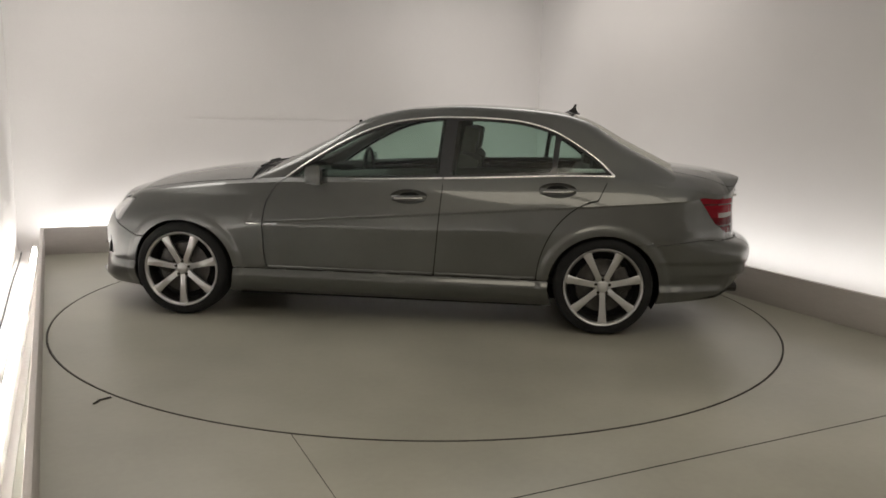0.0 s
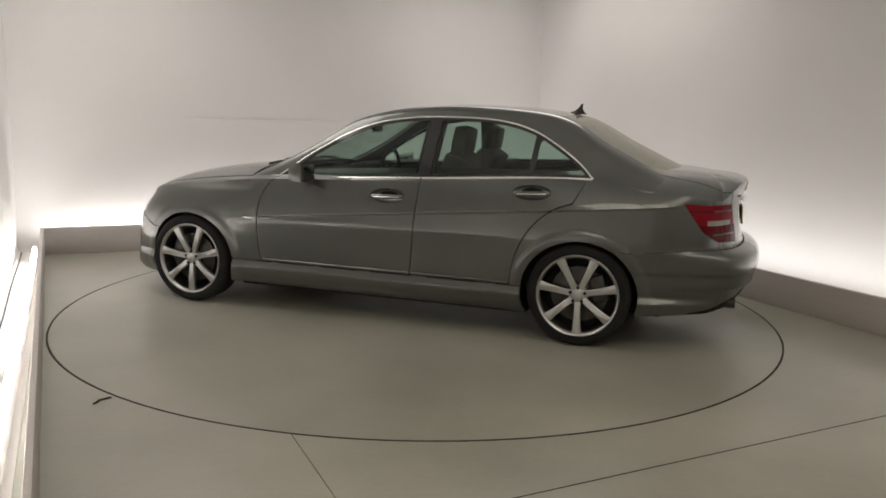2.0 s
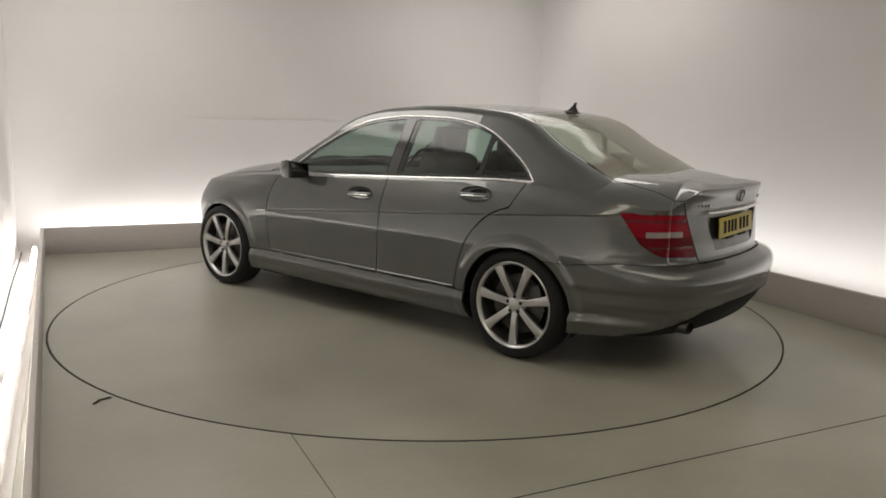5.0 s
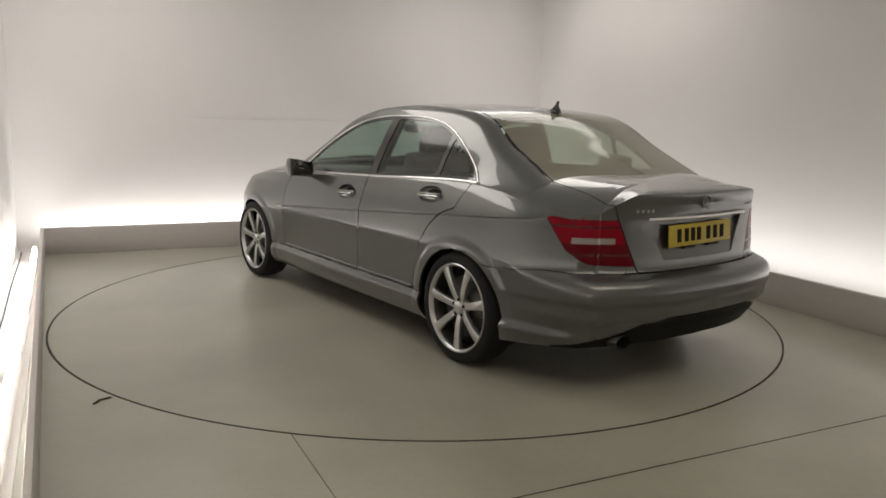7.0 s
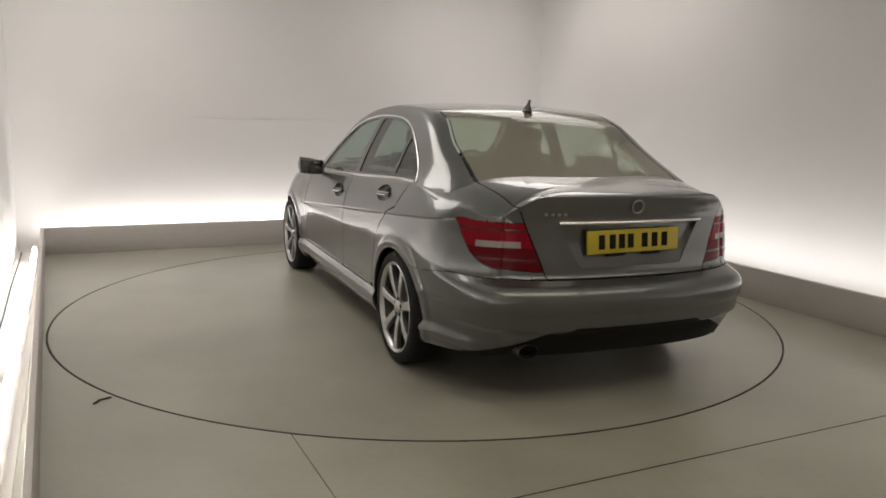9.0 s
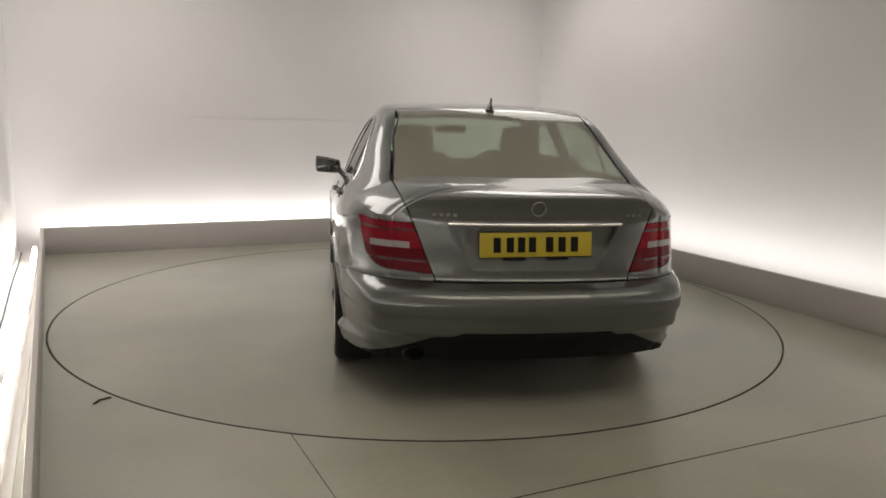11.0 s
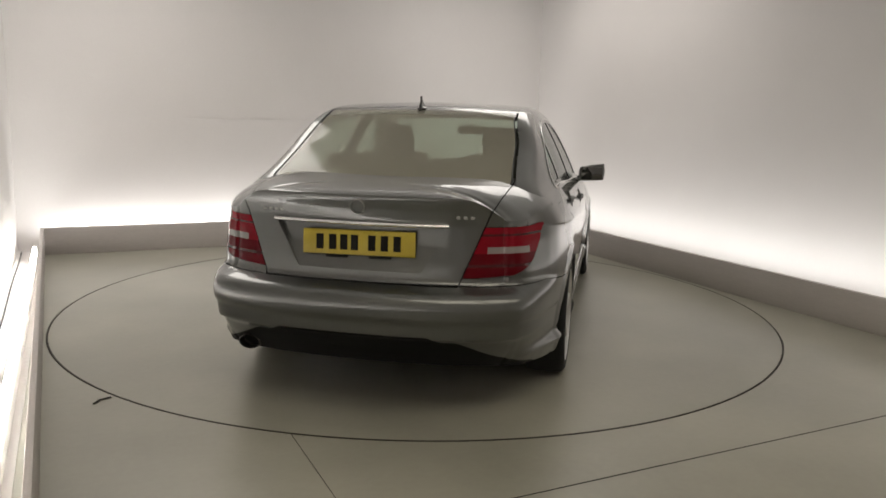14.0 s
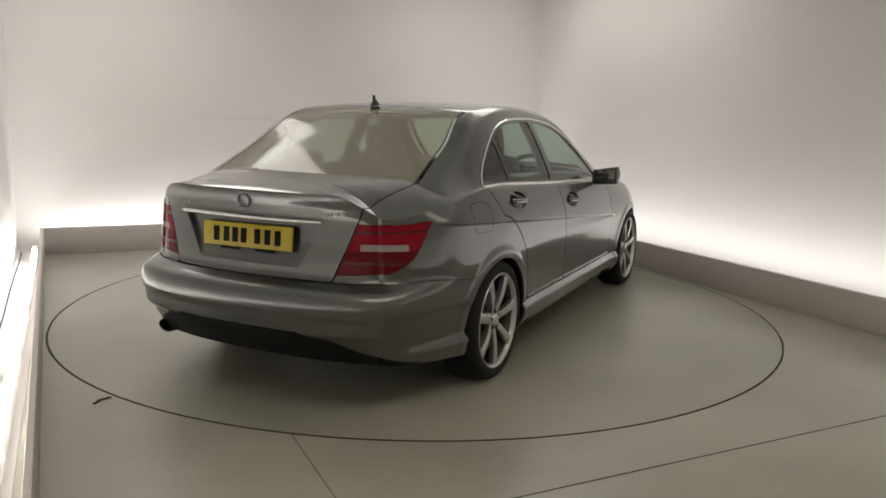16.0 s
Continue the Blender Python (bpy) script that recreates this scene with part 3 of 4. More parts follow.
# ---- the cabin ----
cabin = patch(cabin_grid())
cabin = cut(cabin, lambda v: np.minimum(Z(v) - np.array([SHOULDER(x) for x in X(v)]) + .03, X(v) + 1.99), 0.0)
DLO = [(p.x, p.y) for p in spline([(.715, .917), (.55, 1.035), (.373, 1.147), (.184, 1.245), (0, 1.308), (-.2, 1.338), (-.374, 1.348), (-.65, 1.345), (-.851, 1.327), (-1.03, 1.278),
                                  (-1.183, 1.197), (-1.33, 1.095), (-1.425, 1.004)], 60)]
DLO += [(x, SHOULDER(x) + .010) for x in np.linspace(-1.425, .715, 30)[1:-1]]


def dlo_field(v):
    """Signed distance to the outline of the side windows; positive inside."""
    poly = np.array(DLO)
    p = v[:, [0, 2]]
    a, b = poly, np.roll(poly, -1, axis=0)
    ab = b - a
    best = np.full(len(p), 9.0)
    odd = np.zeros(len(p), bool)
    for i in range(len(a)):
        w = np.clip(((p - a[i]) @ ab[i]) / (ab[i] @ ab[i] + 1e-12), 0, 1)
        best = np.minimum(best, np.hypot(*(p - a[i] - w[:, None] * ab[i]).T))
        c = (a[i][1] > p[:, 1]) != (b[i][1] > p[:, 1])
        xs = a[i][0] + (p[:, 1] - a[i][1]) * ab[i][0] / (ab[i][1] if abs(ab[i][1]) > 1e-9 else 1e-9)
        odd ^= c & (p[:, 0] < xs)
    return np.where(odd, best, -best)


SIDE_ONLY = lambda v: (SIDE + FIL * .75 - v[:, 3]) * .01
TOP_ONLY = lambda v: (v[:, 3] - SIDE - FIL * .85) * .008
side_frame, cabin = take(cabin, [dlo_field, SIDE_ONLY], .001)
screen, cabin = take(cabin, [TOP_ONLY, lambda v: X(v) - .105 + .10 * Y(v) ** 2], .002)
backlight, cabin = take(cabin, [lambda v: (v[:, 3] - SIDE - FIL * .95) * .008, lambda v: -1.165 - X(v) + .12 * Y(v) ** 2], .002)
panel("roof", cabin, PAINT, car)
CERAMIC = [lambda v: (v[:, 3] - SIDE - FIL * 1.0 - .12) * .02, lambda v: -1.20 - X(v) + .12 * Y(v) ** 2, lambda v: X(v) + 1.90]
pane, border = take(backlight, CERAMIC, 0.0)
panel("rear_window", pane, GLASS_HAZED, car, flange=0, label="tinted rear window")
panel("rear_window_border", border, GLOSS_BLACK, car, flange=0, label="black edge of the rear window")
pane, border = take(screen, [lambda v: (v[:, 3] - SIDE - FIL * 1.0 - .35) * .02, lambda v: X(v) - .15 + .10 * Y(v) ** 2, lambda v: .93 - X(v)], 0.0)
panel("windscreen", pane, GLASS, car, flange=0, label="tinted windscreen")
panel("windscreen_border", border, GLOSS_BLACK, car, flange=0, label="black edge of the windscreen")

INSET = lambda v: dlo_field(v) - .020
front_pane, side_frame = take(side_frame, [INSET, lambda v: -B_SEAM(v) - .035], 0.0)
rear_pane, side_frame = take(side_frame, [INSET, lambda v: B_SEAM(v) - .045, lambda v: X(v) + 1.035 + .10 * (Z(v) - 1.1)], 0.0)
corner_pane, side_frame = take(side_frame, [INSET, lambda v: -1.070 - X(v) - .10 * (Z(v) - 1.1)], 0.0)
for s in (1, -1):
    panel("window_frame", side_frame, GLOSS_BLACK, car, (s,), flange=.006, label="gloss black window frame and pillar trim")
    panel("window", front_pane, GLASS, doors["front", s], (s,), flange=0, lift=-.004, label="tinted front door glass")
    panel("window", rear_pane, GLASS_REAR, doors["rear", s], (s,), flange=0, lift=-.004, label="tinted rear door glass")
    panel("corner_window", corner_pane, GLASS_REAR, doors["rear", s], (s,), flange=0, lift=-.004, label="small tinted corner glass")


# ---- fittings ----
def flank(x, z):
    """Half-width of the body's wall at a place along the side."""
    best = None
    for k in range(30, len(PLAN) - 30):
        if (PLAN[k].x - x) * (PLAN[k + 1].x - x) <= 0:
            n = plan_normal(k)
            f = (PLAN[k].x - x) / max(PLAN[k].x - PLAN[k + 1].x, 1e-9)
            best = PLAN[k].y + (PLAN[k + 1].y - PLAN[k].y) * f - wall_offset(x, n, z)
    return best


def tail(y, z):
    """Place along x of the tail's face at a height and half-width."""
    prev = None
    for k in range(len(PLAN) - 1, len(PLAN) // 2, -1):
        n = plan_normal(k)
        o = wall_offset(PLAN[k].x, n, z)
        p = (PLAN[k].x - n.x * o, PLAN[k].y - n.y * o)
        if prev and prev[1] <= abs(y) <= p[1]:
            f = (abs(y) - prev[1]) / max(p[1] - prev[1], 1e-9)
            return prev[0] + (p[0] - prev[0]) * f
        prev = p
    return prev[0]


def tube(bm, path, across, up, closed=False, sides=8):
    """Sweeps a small ellipse along a path of points; up: its direction of height at each point."""
    rings = []
    n = len(path)
    for i, p in enumerate(path):
        a, b = path[(i - 1) % n if closed else max(i - 1, 0)], path[(i + 1) % n if closed else min(i + 1, n - 1)]
        t = (b - a).normalized()
        u = (up - t * up.dot(t)).normalized()
        w = t.cross(u)
        rings.append([bm.verts.new(p + u * (math.cos(2 * math.pi * k / sides) * across[1]) + w * (math.sin(2 * math.pi * k / sides) * across[0])) for k in range(sides)])
    for i in range(n if closed else n - 1):
        r, q = rings[i], rings[(i + 1) % n]
        for k in range(sides):
            j = (k + 1) % sides
            bm.faces.new((r[k], r[j], q[j], q[k]))
    if not closed:
        bm.faces.new(rings[0])
        bm.faces.new(list(reversed(rings[-1])))
    bmesh.ops.recalc_face_normals(bm, faces=bm.faces)


for s in (1, -1):
    top = [Vector((x, s * (cabin_side(x, z) + .003), z)) for x, z in DLO[:60]]
    bm = bmesh.new()
    tube(bm, top, (.006, .004), Vector((0, s, .3)))
    part("window_trim", bm, CHROME, car, "thin chrome strip round the side windows", 60)
    for key, x0, x1 in (("front", .76, -.338), ("rear", -.348, -1.42)):
        belt = [Vector((x, s * (cabin_side(x, SHOULDER(x) + .008) + .006), SHOULDER(x) + .008)) for x in np.linspace(x0, x1, 24)]
        bm = bmesh.new()
        tube(bm, belt, (.010, .008), Vector((0, s, .4)))
        part("belt_trim", bm, CHROME, doors[key, s], "chrome strip along the window sill", 60)
        low = [Vector((x, s * (flank(x, .352) + .001), .352)) for x in np.linspace(.79 if key == "front" else -.31, -.29 if key == "front" else -.94, 14)]
        bm = bmesh.new()
        tube(bm, low, (.009, .008), Vector((0, s, .0)) + Vector((0, 0, .3)))
        part("door_crease", bm, PAINT, doors[key, s], "", 60)
    for key in CUPS:
        hx, hz = CUPS[key]
        path = []
        for i in range(13):
            f = i / 12
            x = hx + .108 - .216 * f
            path.append(Vector((x, s * (flank(x, hz - .006) + .004 + .020 * math.sin(math.pi * f) ** .6), hz - .008 + .008 * f)))
        bm = bmesh.new()
        tube(bm, path, (.014, .008), Vector((0, s, .2)), sides=12)
        part("door_handle", bm, PAINT, doors[key, s], "body-coloured pull handle", 50)
        bm = bmesh.new()
        tube(bm, [p + Vector((0, s * .008, -.003)) for p in path[1:-1]], (.004, .003), Vector((0, s, .2)))
        part("handle_strip", bm, CHROME, doors[key, s], "chrome strip on the handle", 50)
    # side repeater mark on the wing
    bm = bmesh.new()
    box(bm, .845, s * flank(.9, .635) - .003, .630, .935, s * flank(.9, .635) + .003, .640, .002)
    part("wing_badge", bm, CHROME, car, "small bright badge on the front wing", 50)


def door_mirror(s):
    bm = bmesh.new()
    # shell: a rounded box, fuller to the front, tapering towards the door
    bmesh.ops.create_cube(bm, size=1)
    bmesh.ops.subdivide_edges(bm, edges=bm.edges, cuts=5, use_grid_fill=True)
    for v in bm.verts:
        p = v.co * 2
        l = max(abs(p.x), abs(p.y), abs(p.z))
        r = Vector((math.copysign(abs(p.x) ** 1, p.x), p.y, p.z))
        rnd = r.normalized() * l
        q = r.lerp(rnd, .55 if p.x > 0 else .28)
        taper = 1 - .20 * (1 - (q.y + 1) / 2)
        v.co = Vector((.462 + .056 * q.x, .914 + .098 * q.y, .960 + .068 * q.z * taper + .012 * q.y))
        v.co.y *= s
    bmesh.ops.recalc_face_normals(bm, faces=bm.faces)
    shell = part("door_mirror", bm, PAINT, doors["front", s], "body-coloured door mirror", 50)
    bm = bmesh.new()
    box(bm, .400, s * .838, .912, .409, s * .990, 1.008, .003)
    part("mirror_glass", bm, MIRROR, shell, "mirror glass", 40)
    bm = bmesh.new()
    tube(bm, [Vector((.50, s * .76, .925)), Vector((.48, s * .81, .92)), Vector((.47, s * .86, .928))], (.024, .012), Vector((0, 0, 1)), sides=12)
    part("mirror_arm", bm, BLACK, shell, "black mirror foot", 50)


door_mirror(1)
door_mirror(-1)

# aerial on the roof
bm = bmesh.new()
fin = [(-1.12, 1.398), (-1.165, 1.412), (-1.195, 1.44), (-1.205, 1.460), (-1.220, 1.460), (-1.215, 1.43), (-1.235, 1.395)]
sides = []
for w in (.006, -.006):
    sides.append([bm.verts.new((x, w * (1.6 if z < 1.42 else .7), z)) for x, z in fin])
bm.faces.new(sides[0])
bm.faces.new(list(reversed(sides[1])))
for i in range(len(fin)):
    j = (i + 1) % len(fin)
    bm.faces.new((sides[0][j], sides[0][i], sides[1][i], sides[1][j]))
lathe(bm, [(0, .012), (.025, .008), (.035, .0), (.035, -.008)], 20, pose(-1.185, 0, 1.396, 90, 0, 0) @ Matrix.Diagonal((1.7, 1, .7, 1)))
bmesh.ops.recalc_face_normals(bm, faces=bm.faces)
part("aerial", bm, GLOSS_BLACK, car, "short black roof aerial", 40)

# wipers at the foot of the windscreen
for y0, y1 in ((.50, -.05), (-.02, -.58)):
    bm = bmesh.new()
    path = [Vector((1.0 - .10 * abs(y) ** 2 - .03, y, .985 + .012 - .05 * y * y)) for y in np.linspace(y0, y1, 9)]
    tube(bm, path, (.012, .008), Vector((0, 0, 1)))
    tube(bm, [path[-1] + Vector((.04, 0, -.02)), path[-1] + Vector((.01, .03, .012)), path[4] + Vector((.004, 0, .012))], (.008, .006), Vector((0, 0, 1)))
    part("wiper", bm, BLACK, car, "black windscreen wiper", 50)

# boot lid: bright bar, number plate, ring badge, lettering as bars
bm = bmesh.new()
tube(bm, [Vector((tail(y, .882) - .010, y, .882)) for y in np.linspace(-.402, .402, 21)], (.014, .010), Vector((0, 0, 1)), sides=12)
part("boot_handle_bar", bm, CHROME, boot, "chrome bar over the number plate", 50)
PLATE = pose(tail(0, .79) + .008, 0, .792, 0, 4, 0) @ pose(0, 0, 0, -0.8, 0, 0)
bm = bmesh.new()
box(bm, -.008, -.26, -.0555, 0, .26, .0555, .003, 2, PLATE)
plate = part("number_plate", bm, YELLOW, boot, "yellow rear number plate", 40)
for k, y in enumerate((-.180, -.120, -.068, -.018, .062, .120, .178)):
    bm = bmesh.new()
    box(bm, -.0095, -y - .017, -.034, -.0075, -y + .017, .034, 0, 2, PLATE)
    part("plate_mark", bm, INK, plate, "black bar")
for s in (1, -1):
    bm = bmesh.new()
    box(bm, -.012, s * .10 - .05, -.068, .002, s * .10 + .05, -.056, .002, 2, PLATE)
    part("plate_clip", bm, BLACK, plate)
bm = bmesh.new()
badge_at = pose(tail(0, .955) - .007, 0, .955, 0, -9, 0) @ pose(0, 0, 0, 0, 0, 90)
lathe(bm, [(.029, -.004), (.029, .003), (.031, .005), (.034, .003), (.034, -.004)], 32, badge_at, True)
bmesh.ops.recalc_face_normals(bm, faces=bm.faces)
part("boot_badge", bm, BADGE, boot, "small round chrome ring badge", 50)
for y0, n, z in ((.46, 4, .921), (-.44, 3, .921)):
    for k in range(n):
        y = y0 - k * .030
        bm = bmesh.new()
        x = tail(y, z)
        box(bm, x - .004, y - .008, z - .0065, x + .006, y + .008, z + .0065, .0006, 1)
        part("badge_bar", bm, BADGE, boot, "small chrome bar")
# exhaust
bm = bmesh.new()
lathe(bm, [(.040, .0), (.044, .004), (.044, .16), (.038, .16), (.038, .01)], 28, pose(-2.278, .540, .288, 0, 0, -90) @ Matrix.Diagonal((1.25, 1, .8, 1)))
part("exhaust_tip", bm, STEEL, car, "oval steel exhaust tip", 50)
# Dark disc inside the tip paints the shade down the pipe.
bm = bmesh.new()
lathe(bm, [(.0, .05), (.038, .05)], 28, pose(-2.278, .540, .288, 0, 0, -90) @ Matrix.Diagonal((1.25, 1, .8, 1)))
part("exhaust_hole", bm, GAP, car)


# ---- wheels ----
def build_wheel(cx, s):
    base = pose(cx, s * .885, .312) @ Matrix.Diagonal((1, s, 1, 1))
    bm = bmesh.new()
    lathe(bm, [(.229, -.022), (.232, -.011), (.238, -.003), (.246, .002), (.250, -.002), (.250, -.012), (.240, -.020)], 64, base, True)
    bmesh.ops.recalc_face_normals(bm, faces=bm.faces)
    wheel = part("wheel", bm, ALLOY, car, "silver seven-spoke alloy wheel with a black tyre", 40)
    bm = bmesh.new()
    lathe(bm, [(.232, -.20), (.275, -.205), (.298, -.20), (.309, -.185), (.312, -.16), (.312, -.05), (.309, -.022), (.300, -.006), (.285, .003), (.265, .004), (.254, .0), (.244, -.012)], 64, base)
    bmesh.ops.recalc_face_normals(bm, faces=bm.faces)
    part("tyre", bm, RUBBER, wheel, "black rubber tyre", 30)
    # Dark steel on the rim's inside puts its shade into the colour.
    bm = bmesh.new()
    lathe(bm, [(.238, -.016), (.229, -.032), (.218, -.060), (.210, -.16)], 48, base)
    part("barrel", bm, STEEL, wheel, "inside of the rim, its shade put in as dark steel", 40)
    for k in range(7):
        bm = bmesh.new()
        turn = base @ pose(0, 0, 0, 0, 360 / 7 * k + 180 / 7 + 2, 0)
        rows = []
        for r, w, d in ((.040, .020, -.028), (.085, .0185, -.017), (.14, .0205, -.010), (.19, .0235, -.007), (.240, .030, -.008)):
            rows.append([bm.verts.new(turn @ Vector(c)) for c in ((-w, d - .004, r), (-w * .78, d, r), (w * .78, d, r), (w, d - .004, r), (w * .85, d - .030, r), (-w * .85, d - .030, r))])
        for a, b in zip(rows, rows[1:]):
            for i in range(6):
                j = (i + 1) % 6
                bm.faces.new((a[i], a[j], b[j], b[i]))
        bmesh.ops.recalc_face_normals(bm, faces=bm.faces)
        part("spoke", bm, ALLOY, wheel, "", 35)
    bm = bmesh.new()
    lathe(bm, [(.0, -.012), (.028, -.013), (.034, -.018), (.036, -.026), (.052, -.032), (.058, -.040), (.058, -.07), (.0, -.07)], 32, base)
    bmesh.ops.recalc_face_normals(bm, faces=bm.faces)
    part("hub", bm, ALLOY, wheel, "", 40)
    # Dark caps stand for the shaded bolt recesses in the hub.
    for k in range(5):
        bm = bmesh.new()
        a = 2 * math.pi * (k + .25) / 5
        lathe(bm, [(.0, -.0235), (.0095, -.0235), (.0100, -.036)], 10, base @ pose(.046 * math.cos(a), .003, .046 * math.sin(a)))
        part("bolt_shade_cap", bm, GAP, wheel, "dark cap painting the shade of a bolt recess", 40)
    bm = bmesh.new()
    lathe(bm, [(.0, -.065), (.075, -.062), (.085, -.070), (.170, -.070), (.172, -.095), (.0, -.095)], 40, base)
    bmesh.ops.recalc_face_normals(bm, faces=bm.faces)
    part("brake_disc", bm, STEEL, wheel, "steel brake disc", 40)
    bm = bmesh.new()
    box(bm, -.05, -.12, -.08, .05, -.052, .08, .015, 2, base @ pose(0, 0, 0, 0, 70 if cx > 0 else -70, 0) @ pose(0, 0, .125, 0, 90, 0))
    part("brake_caliper", bm, STEEL, wheel, "grey brake caliper", 40)
    # Black disc added so the gaps between the spokes look shaded.
    bm = bmesh.new()
    lathe(bm, [(.0, -.10), (.211, -.10)], 40, base)
    part("wheel_shade_disc", bm, BLACK, wheel)


for ax in (1.38, -1.38):
    for s in (1, -1):
        build_wheel(ax, s)


# ---- inside the cabin ----
def cushion(bm, w, d, h, m, rnd=.45, cuts=4):
    """A padded block: width along y, depth along x, height along z."""
    one = bmesh.new()
    bmesh.ops.create_cube(one, size=1)
    bmesh.ops.subdivide_edges(one, edges=one.edges[:], cuts=cuts, use_grid_fill=True)
    for v in one.verts:
        p = v.co * 2
        l = max(abs(p.x), abs(p.y), abs(p.z))
        q = p.lerp(p.normalized() * l, rnd)
        v.co = m @ Vector((q.x * d / 2, q.y * w / 2, q.z * h / 2))
    me = bpy.data.meshes.new("block")
    one.to_mesh(me)
    one.free()
    bm.from_mesh(me)
    bpy.data.meshes.remove(me)


def door_card(s):
    """Padded inner face of the doors, from the floor to just over the window sill."""
    bm = bmesh.new()
    rows = []
    for x in np.linspace(.70, -1.38, 22):
        y, z = cabin_side(x, SHOULDER(x)) - .022, SHOULDER(x)
        rows.append([bm.verts.new((x, s * q, h)) for q, h in ((y, .34), (y, z + .012), (y - .03, z + .022), (y - .065, z + .010), (y - .085, z - .06), (y - .07, z - .20), (y - .05, .34))])
    for a, b in zip(rows, rows[1:]):
        for i in range(7):
            j = (i + 1) % 7
            bm.faces.new((a[i], a[j], b[j], b[i]))
    bm.faces.new(rows[0])
    bm.faces.new(list(reversed(rows[-1])))
    bmesh.ops.recalc_face_normals(bm, faces=bm.faces)
    part("door_card", bm, BLACK, car, "dark padded inner door trim", 40)


def pillar_trim(s):
    """Inside cover of the middle pillar, leaning in with the glass."""
    bm = bmesh.new()
    rows = []
    for z in np.linspace(.94, 1.385, 9):
        x = -.325 - .077 * (z - .66)
        y = cabin_side(x, z) - .012
        rows.append([bm.verts.new((x + dx, s * (y - dy), z)) for dx, dy in ((.055, 0), (.060, .022), (.040, .045), (-.050, .045), (-.070, .022), (-.065, 0))])
    for a, b in zip(rows, rows[1:]):
        for i in range(6):
            j = (i + 1) % 6
            bm.faces.new((a[i], a[j], b[j], b[i]))
    bmesh.ops.recalc_face_normals(bm, faces=bm.faces)
    part("pillar_trim", bm, BLACK, car, "dark middle pillar trim", 40)


for s in (1, -1):
    door_card(s)
    pillar_trim(s)
lining = [[Vector((p.x, p.y * .965, p.z - .035)) for p in row[SIDE + 2:]] for row in cabin_grid() if -1.16 < row[-1].x < .10]
panel("headliner", patch(lining), CARPET, car, flange=0, label="dark cloth roof lining")

for y in (.365, -.365):
    bm = bmesh.new()
    cushion(bm, .50, .50, .16, pose(-.05, y, .46, 0, -6, 0))
    cushion(bm, .50, .16, .70, pose(-.39, y, .80, 0, -20, 0), .32)
    seat = part("front_seat", bm, LEATHER, car, "dark leather front seat", 60)
    bm = bmesh.new()
    cushion(bm, .275, .11, .22, pose(-.485, y, 1.185, 0, -10, 0), .42)
    for k in (-.06, .06):
        tube(bm, [Vector((-.46, y + k, 1.02)), Vector((-.48, y + k, 1.12))], (.006, .006), Vector((1, 0, 0)))
    part("headrest", bm, LEATHER, seat, "dark leather headrest", 60)
bm = bmesh.new()
cushion(bm, 1.30, .50, .16, pose(-.92, 0, .48, 0, -6, 0), .25)
cushion(bm, 1.28, .16, .58, pose(-1.24, 0, .76, 0, -24, 0), .25)
bench = part("rear_bench", bm, LEATHER, car, "dark leather rear bench", 60)
for y in (.38, -.38):
    bm = bmesh.new()
    cushion(bm, .25, .10, .13, pose(-1.36, y, 1.075, 0, -12, 0), .42)
    part("headrest", bm, LEATHER, bench, "dark leather headrest", 60)
bm = bmesh.new()
box(bm, -1.80, -.60, .97, -1.36, .60, 1.0, .01)
part("rear_shelf", bm, CARPET, car, "dark cloth parcel shelf", 40)
bm = bmesh.new()
box(bm, .50, -.68, .62, .95, .68, .93, .06, 3)
box(bm, .43, -.62, .90, .62, -.14, .975, .03, 3)
part("dashboard", bm, BLACK, car, "black soft dashboard", 40)
bm = bmesh.new()
box(bm, -1.5, -.70, .28, .95, .70, .34, .02)
part("cabin_floor", bm, CARPET, car, "dark carpet", 40)
wheel_at = pose(.36, -.365, .90, 0, -25, 90)
bm = bmesh.new()
ring = [wheel_at @ Vector((.185 * math.cos(2 * math.pi * k / 40), 0, .185 * math.sin(2 * math.pi * k / 40))) for k in range(40)]
tube(bm, ring, (.015, .015), (wheel_at.to_3x3() @ Vector((0, 1, 0))), True)
for a in (0, 180, 270):
    tube(bm, [wheel_at @ Vector((.02 * math.cos(radians(a)), 0, .02 * math.sin(radians(a)))), wheel_at @ Vector((.18 * math.cos(radians(a)), 0, .18 * math.sin(radians(a))))], (.02, .008), wheel_at.to_3x3() @ Vector((0, 1, 0)))
lathe(bm, [(0, -.03), (.06, -.025), (.075, .0), (.06, .02), (0, .02)], 20, wheel_at)
part("steering_wheel", bm, BLACK, car, "black steering wheel", 50)
bm = bmesh.new()
cushion(bm, .25, .035, .065, pose(.33, -.02, 1.255, 0, 10, 8), .5)
tube(bm, [Vector((.34, 0, 1.27)), Vector((.36, 0, 1.31))], (.012, .012), Vector((1, 0, 0)))
part("rear_view_mirror", bm, BLACK, car, "black inside mirror", 50)

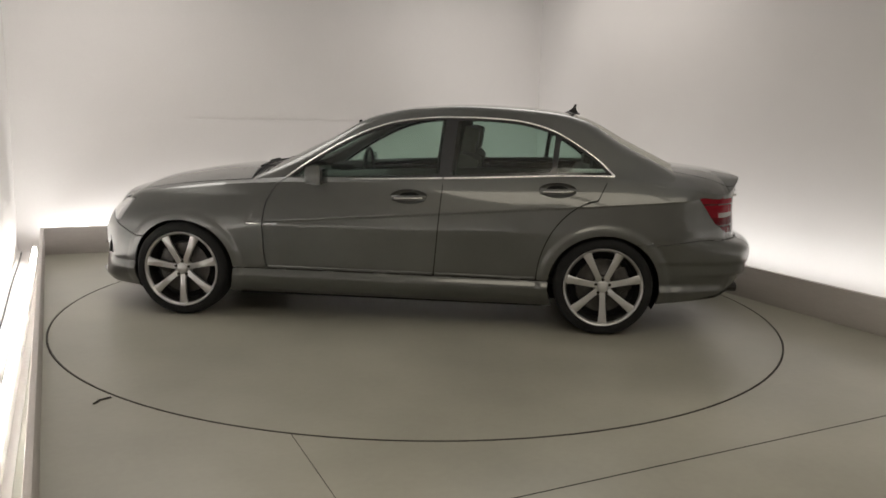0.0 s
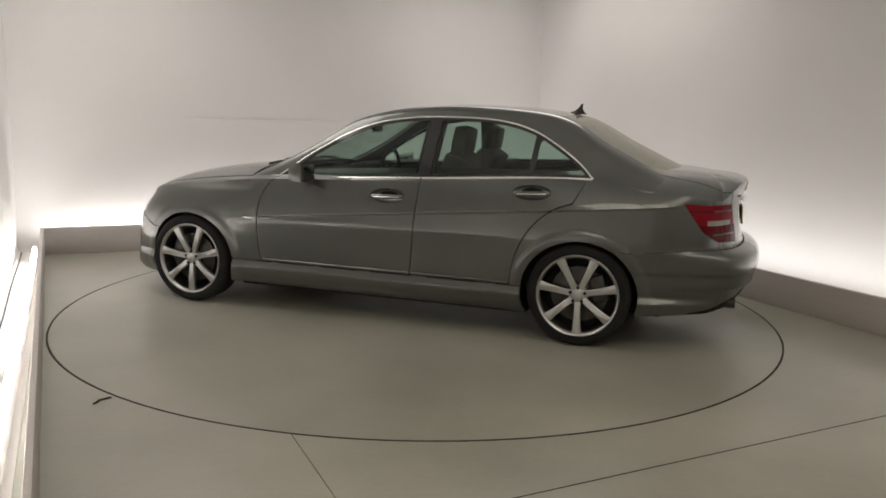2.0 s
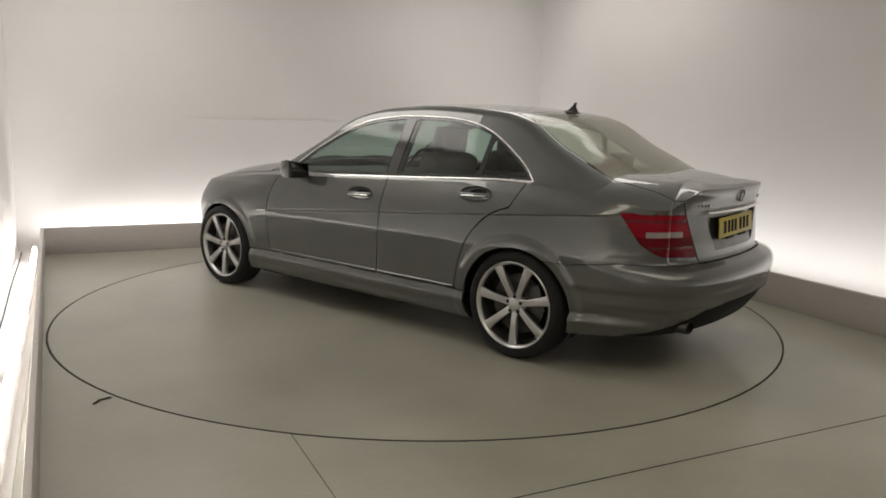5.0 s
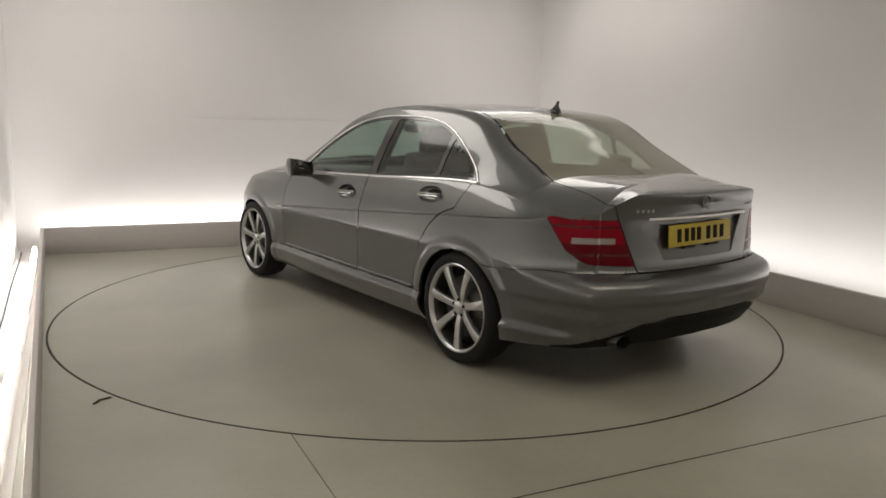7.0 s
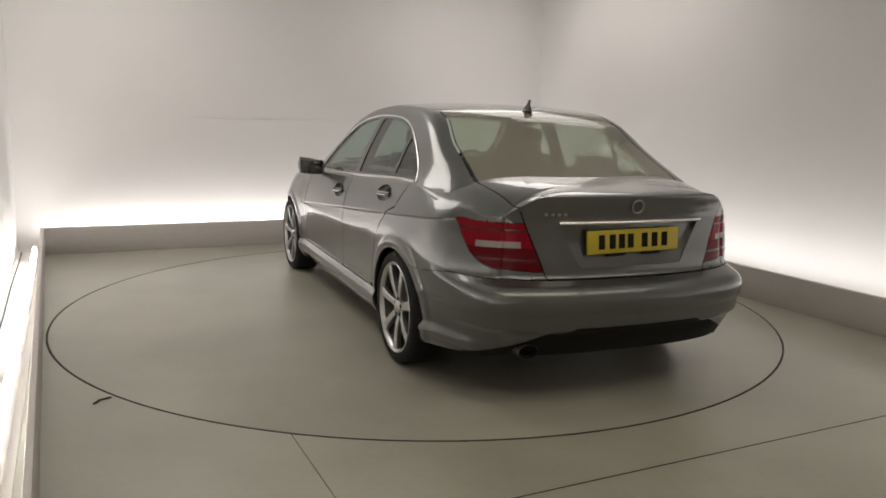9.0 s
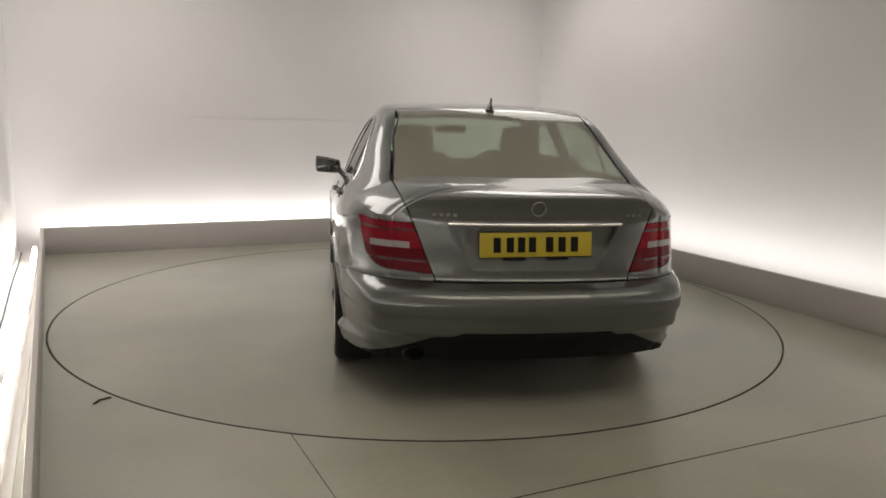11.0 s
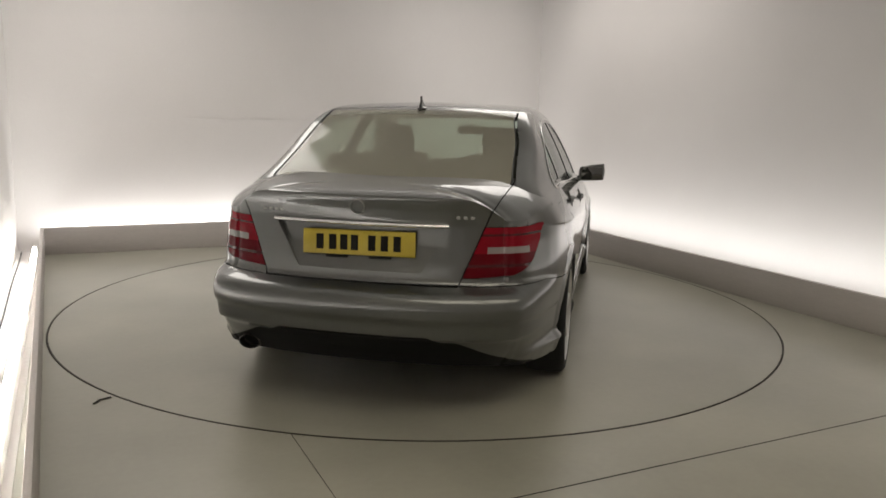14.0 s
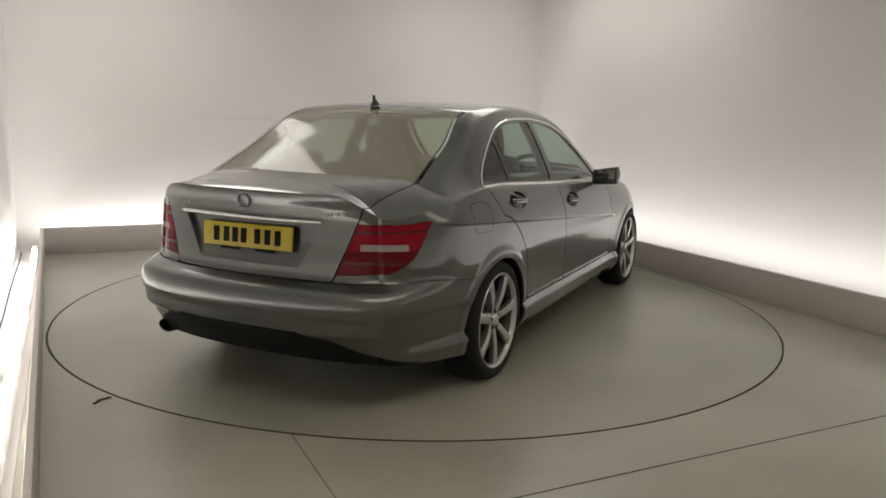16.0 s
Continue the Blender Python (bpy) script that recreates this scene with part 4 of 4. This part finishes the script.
# ---- trough lights and small things on the floor ----
def batten(y0, y1):
    lamp_fitting = tagged(new("batten_light"), "white fluorescent batten lying in the wall trough", "light", "batten lights in the trough")
    x = -KERB_X - 0.10
    lamp_fitting.location = (x, (y0 + y1) / 2, 0)
    h = (y1 - y0) / 2
    bm = bmesh.new()
    box(bm, -.025, -h, .0, .025, h, .09, .006)
    part("tray", bm, WHITE, lamp_fitting, "white enamelled tray", 40)
    bm = bmesh.new()
    tube(bm, [Vector((0, -h + .03, .125)), Vector((0, h - .03, .125))], (.013, .013), Vector((0, 0, 1)), sides=14)
    part("glow_tube", bm, TUBE, lamp_fitting, "glowing white tube", 50)
    for e in (-h + .02, h - .02):
        bm = bmesh.new()
        box(bm, -.017, e - .012, .085, .017, e + .012, .142, .004)
        part("lamp_holder", bm, WHITE, lamp_fitting, "white lamp holder", 40)


for k in range(5):
    batten(2.55 - 1.53 * (k + 1) + .03, 2.55 - 1.53 * k)
# Housings of the added fill row, out of view in front of the turntable.
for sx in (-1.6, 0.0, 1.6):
    light = tagged(new("ceiling_light"), "unseen white ceiling panel added to light the car's near flank", "light", "ceiling lights")
    light.location = (sx, FILL_ROW_Y, CEIL)
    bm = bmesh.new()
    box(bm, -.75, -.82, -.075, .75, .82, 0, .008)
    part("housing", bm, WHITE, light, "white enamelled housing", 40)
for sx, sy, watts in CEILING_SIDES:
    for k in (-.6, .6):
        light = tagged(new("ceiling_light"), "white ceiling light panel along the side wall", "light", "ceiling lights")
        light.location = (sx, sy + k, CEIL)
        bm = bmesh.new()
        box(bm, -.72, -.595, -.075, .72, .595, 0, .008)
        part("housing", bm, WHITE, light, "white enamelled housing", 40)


cable = tagged(new("cable"), "thin dark cable along the foot of the wall", "cable")
bm = bmesh.new()
tube(bm, [Vector((-2.69 + .012 * math.sin(k * 1.3) * .3, 2.75 - k * .4, .055)) for k in range(20)], (.006, .006), Vector((0, 0, 1)))
part("sheath", bm, BLACK, cable, "", 60)
bm = bmesh.new()
box(bm, -1.2, WALL_Y - .0025, 1.262, .9, WALL_Y + .002, 1.272, .001)
structure("wall_ledge", bm, WALL, "thin joint strip across the far wall", 40)
scrap = tagged(new("scrap"), "small dark bent scrap lying on the floor", "scrap")
bm = bmesh.new()
tube(bm, [Vector((-2.225, -1.275, .003)), Vector((-2.20, -1.235, .004)), Vector((-2.15, -1.212, .003))], (.008, .003), Vector((0, 0, 1)))
part("strip", bm, GAP, scrap)


# ---- what moves ----
SHIFT = Vector((0.1475, -0.2458, 0.0))      # the car's origin off the turntable's centre, in the car's own directions


def heading(t):
    return 148.73 - 6.738 * t - 0.01434 * t * t


def motions():
    rows_table, rows_car = [], []
    for k in range(0, 33):
        t = k * 0.5
        turn = pose(0, 0, 0, 0, 0, heading(t))
        rows_table.append((t, turn @ pose(0, 0, 0, 0, 0, -148.0)))
        rows_car.append((t, turn @ Matrix.Translation(SHIFT)))
    walk(turntable, rows_table)
    walk(car, rows_car)


motions()
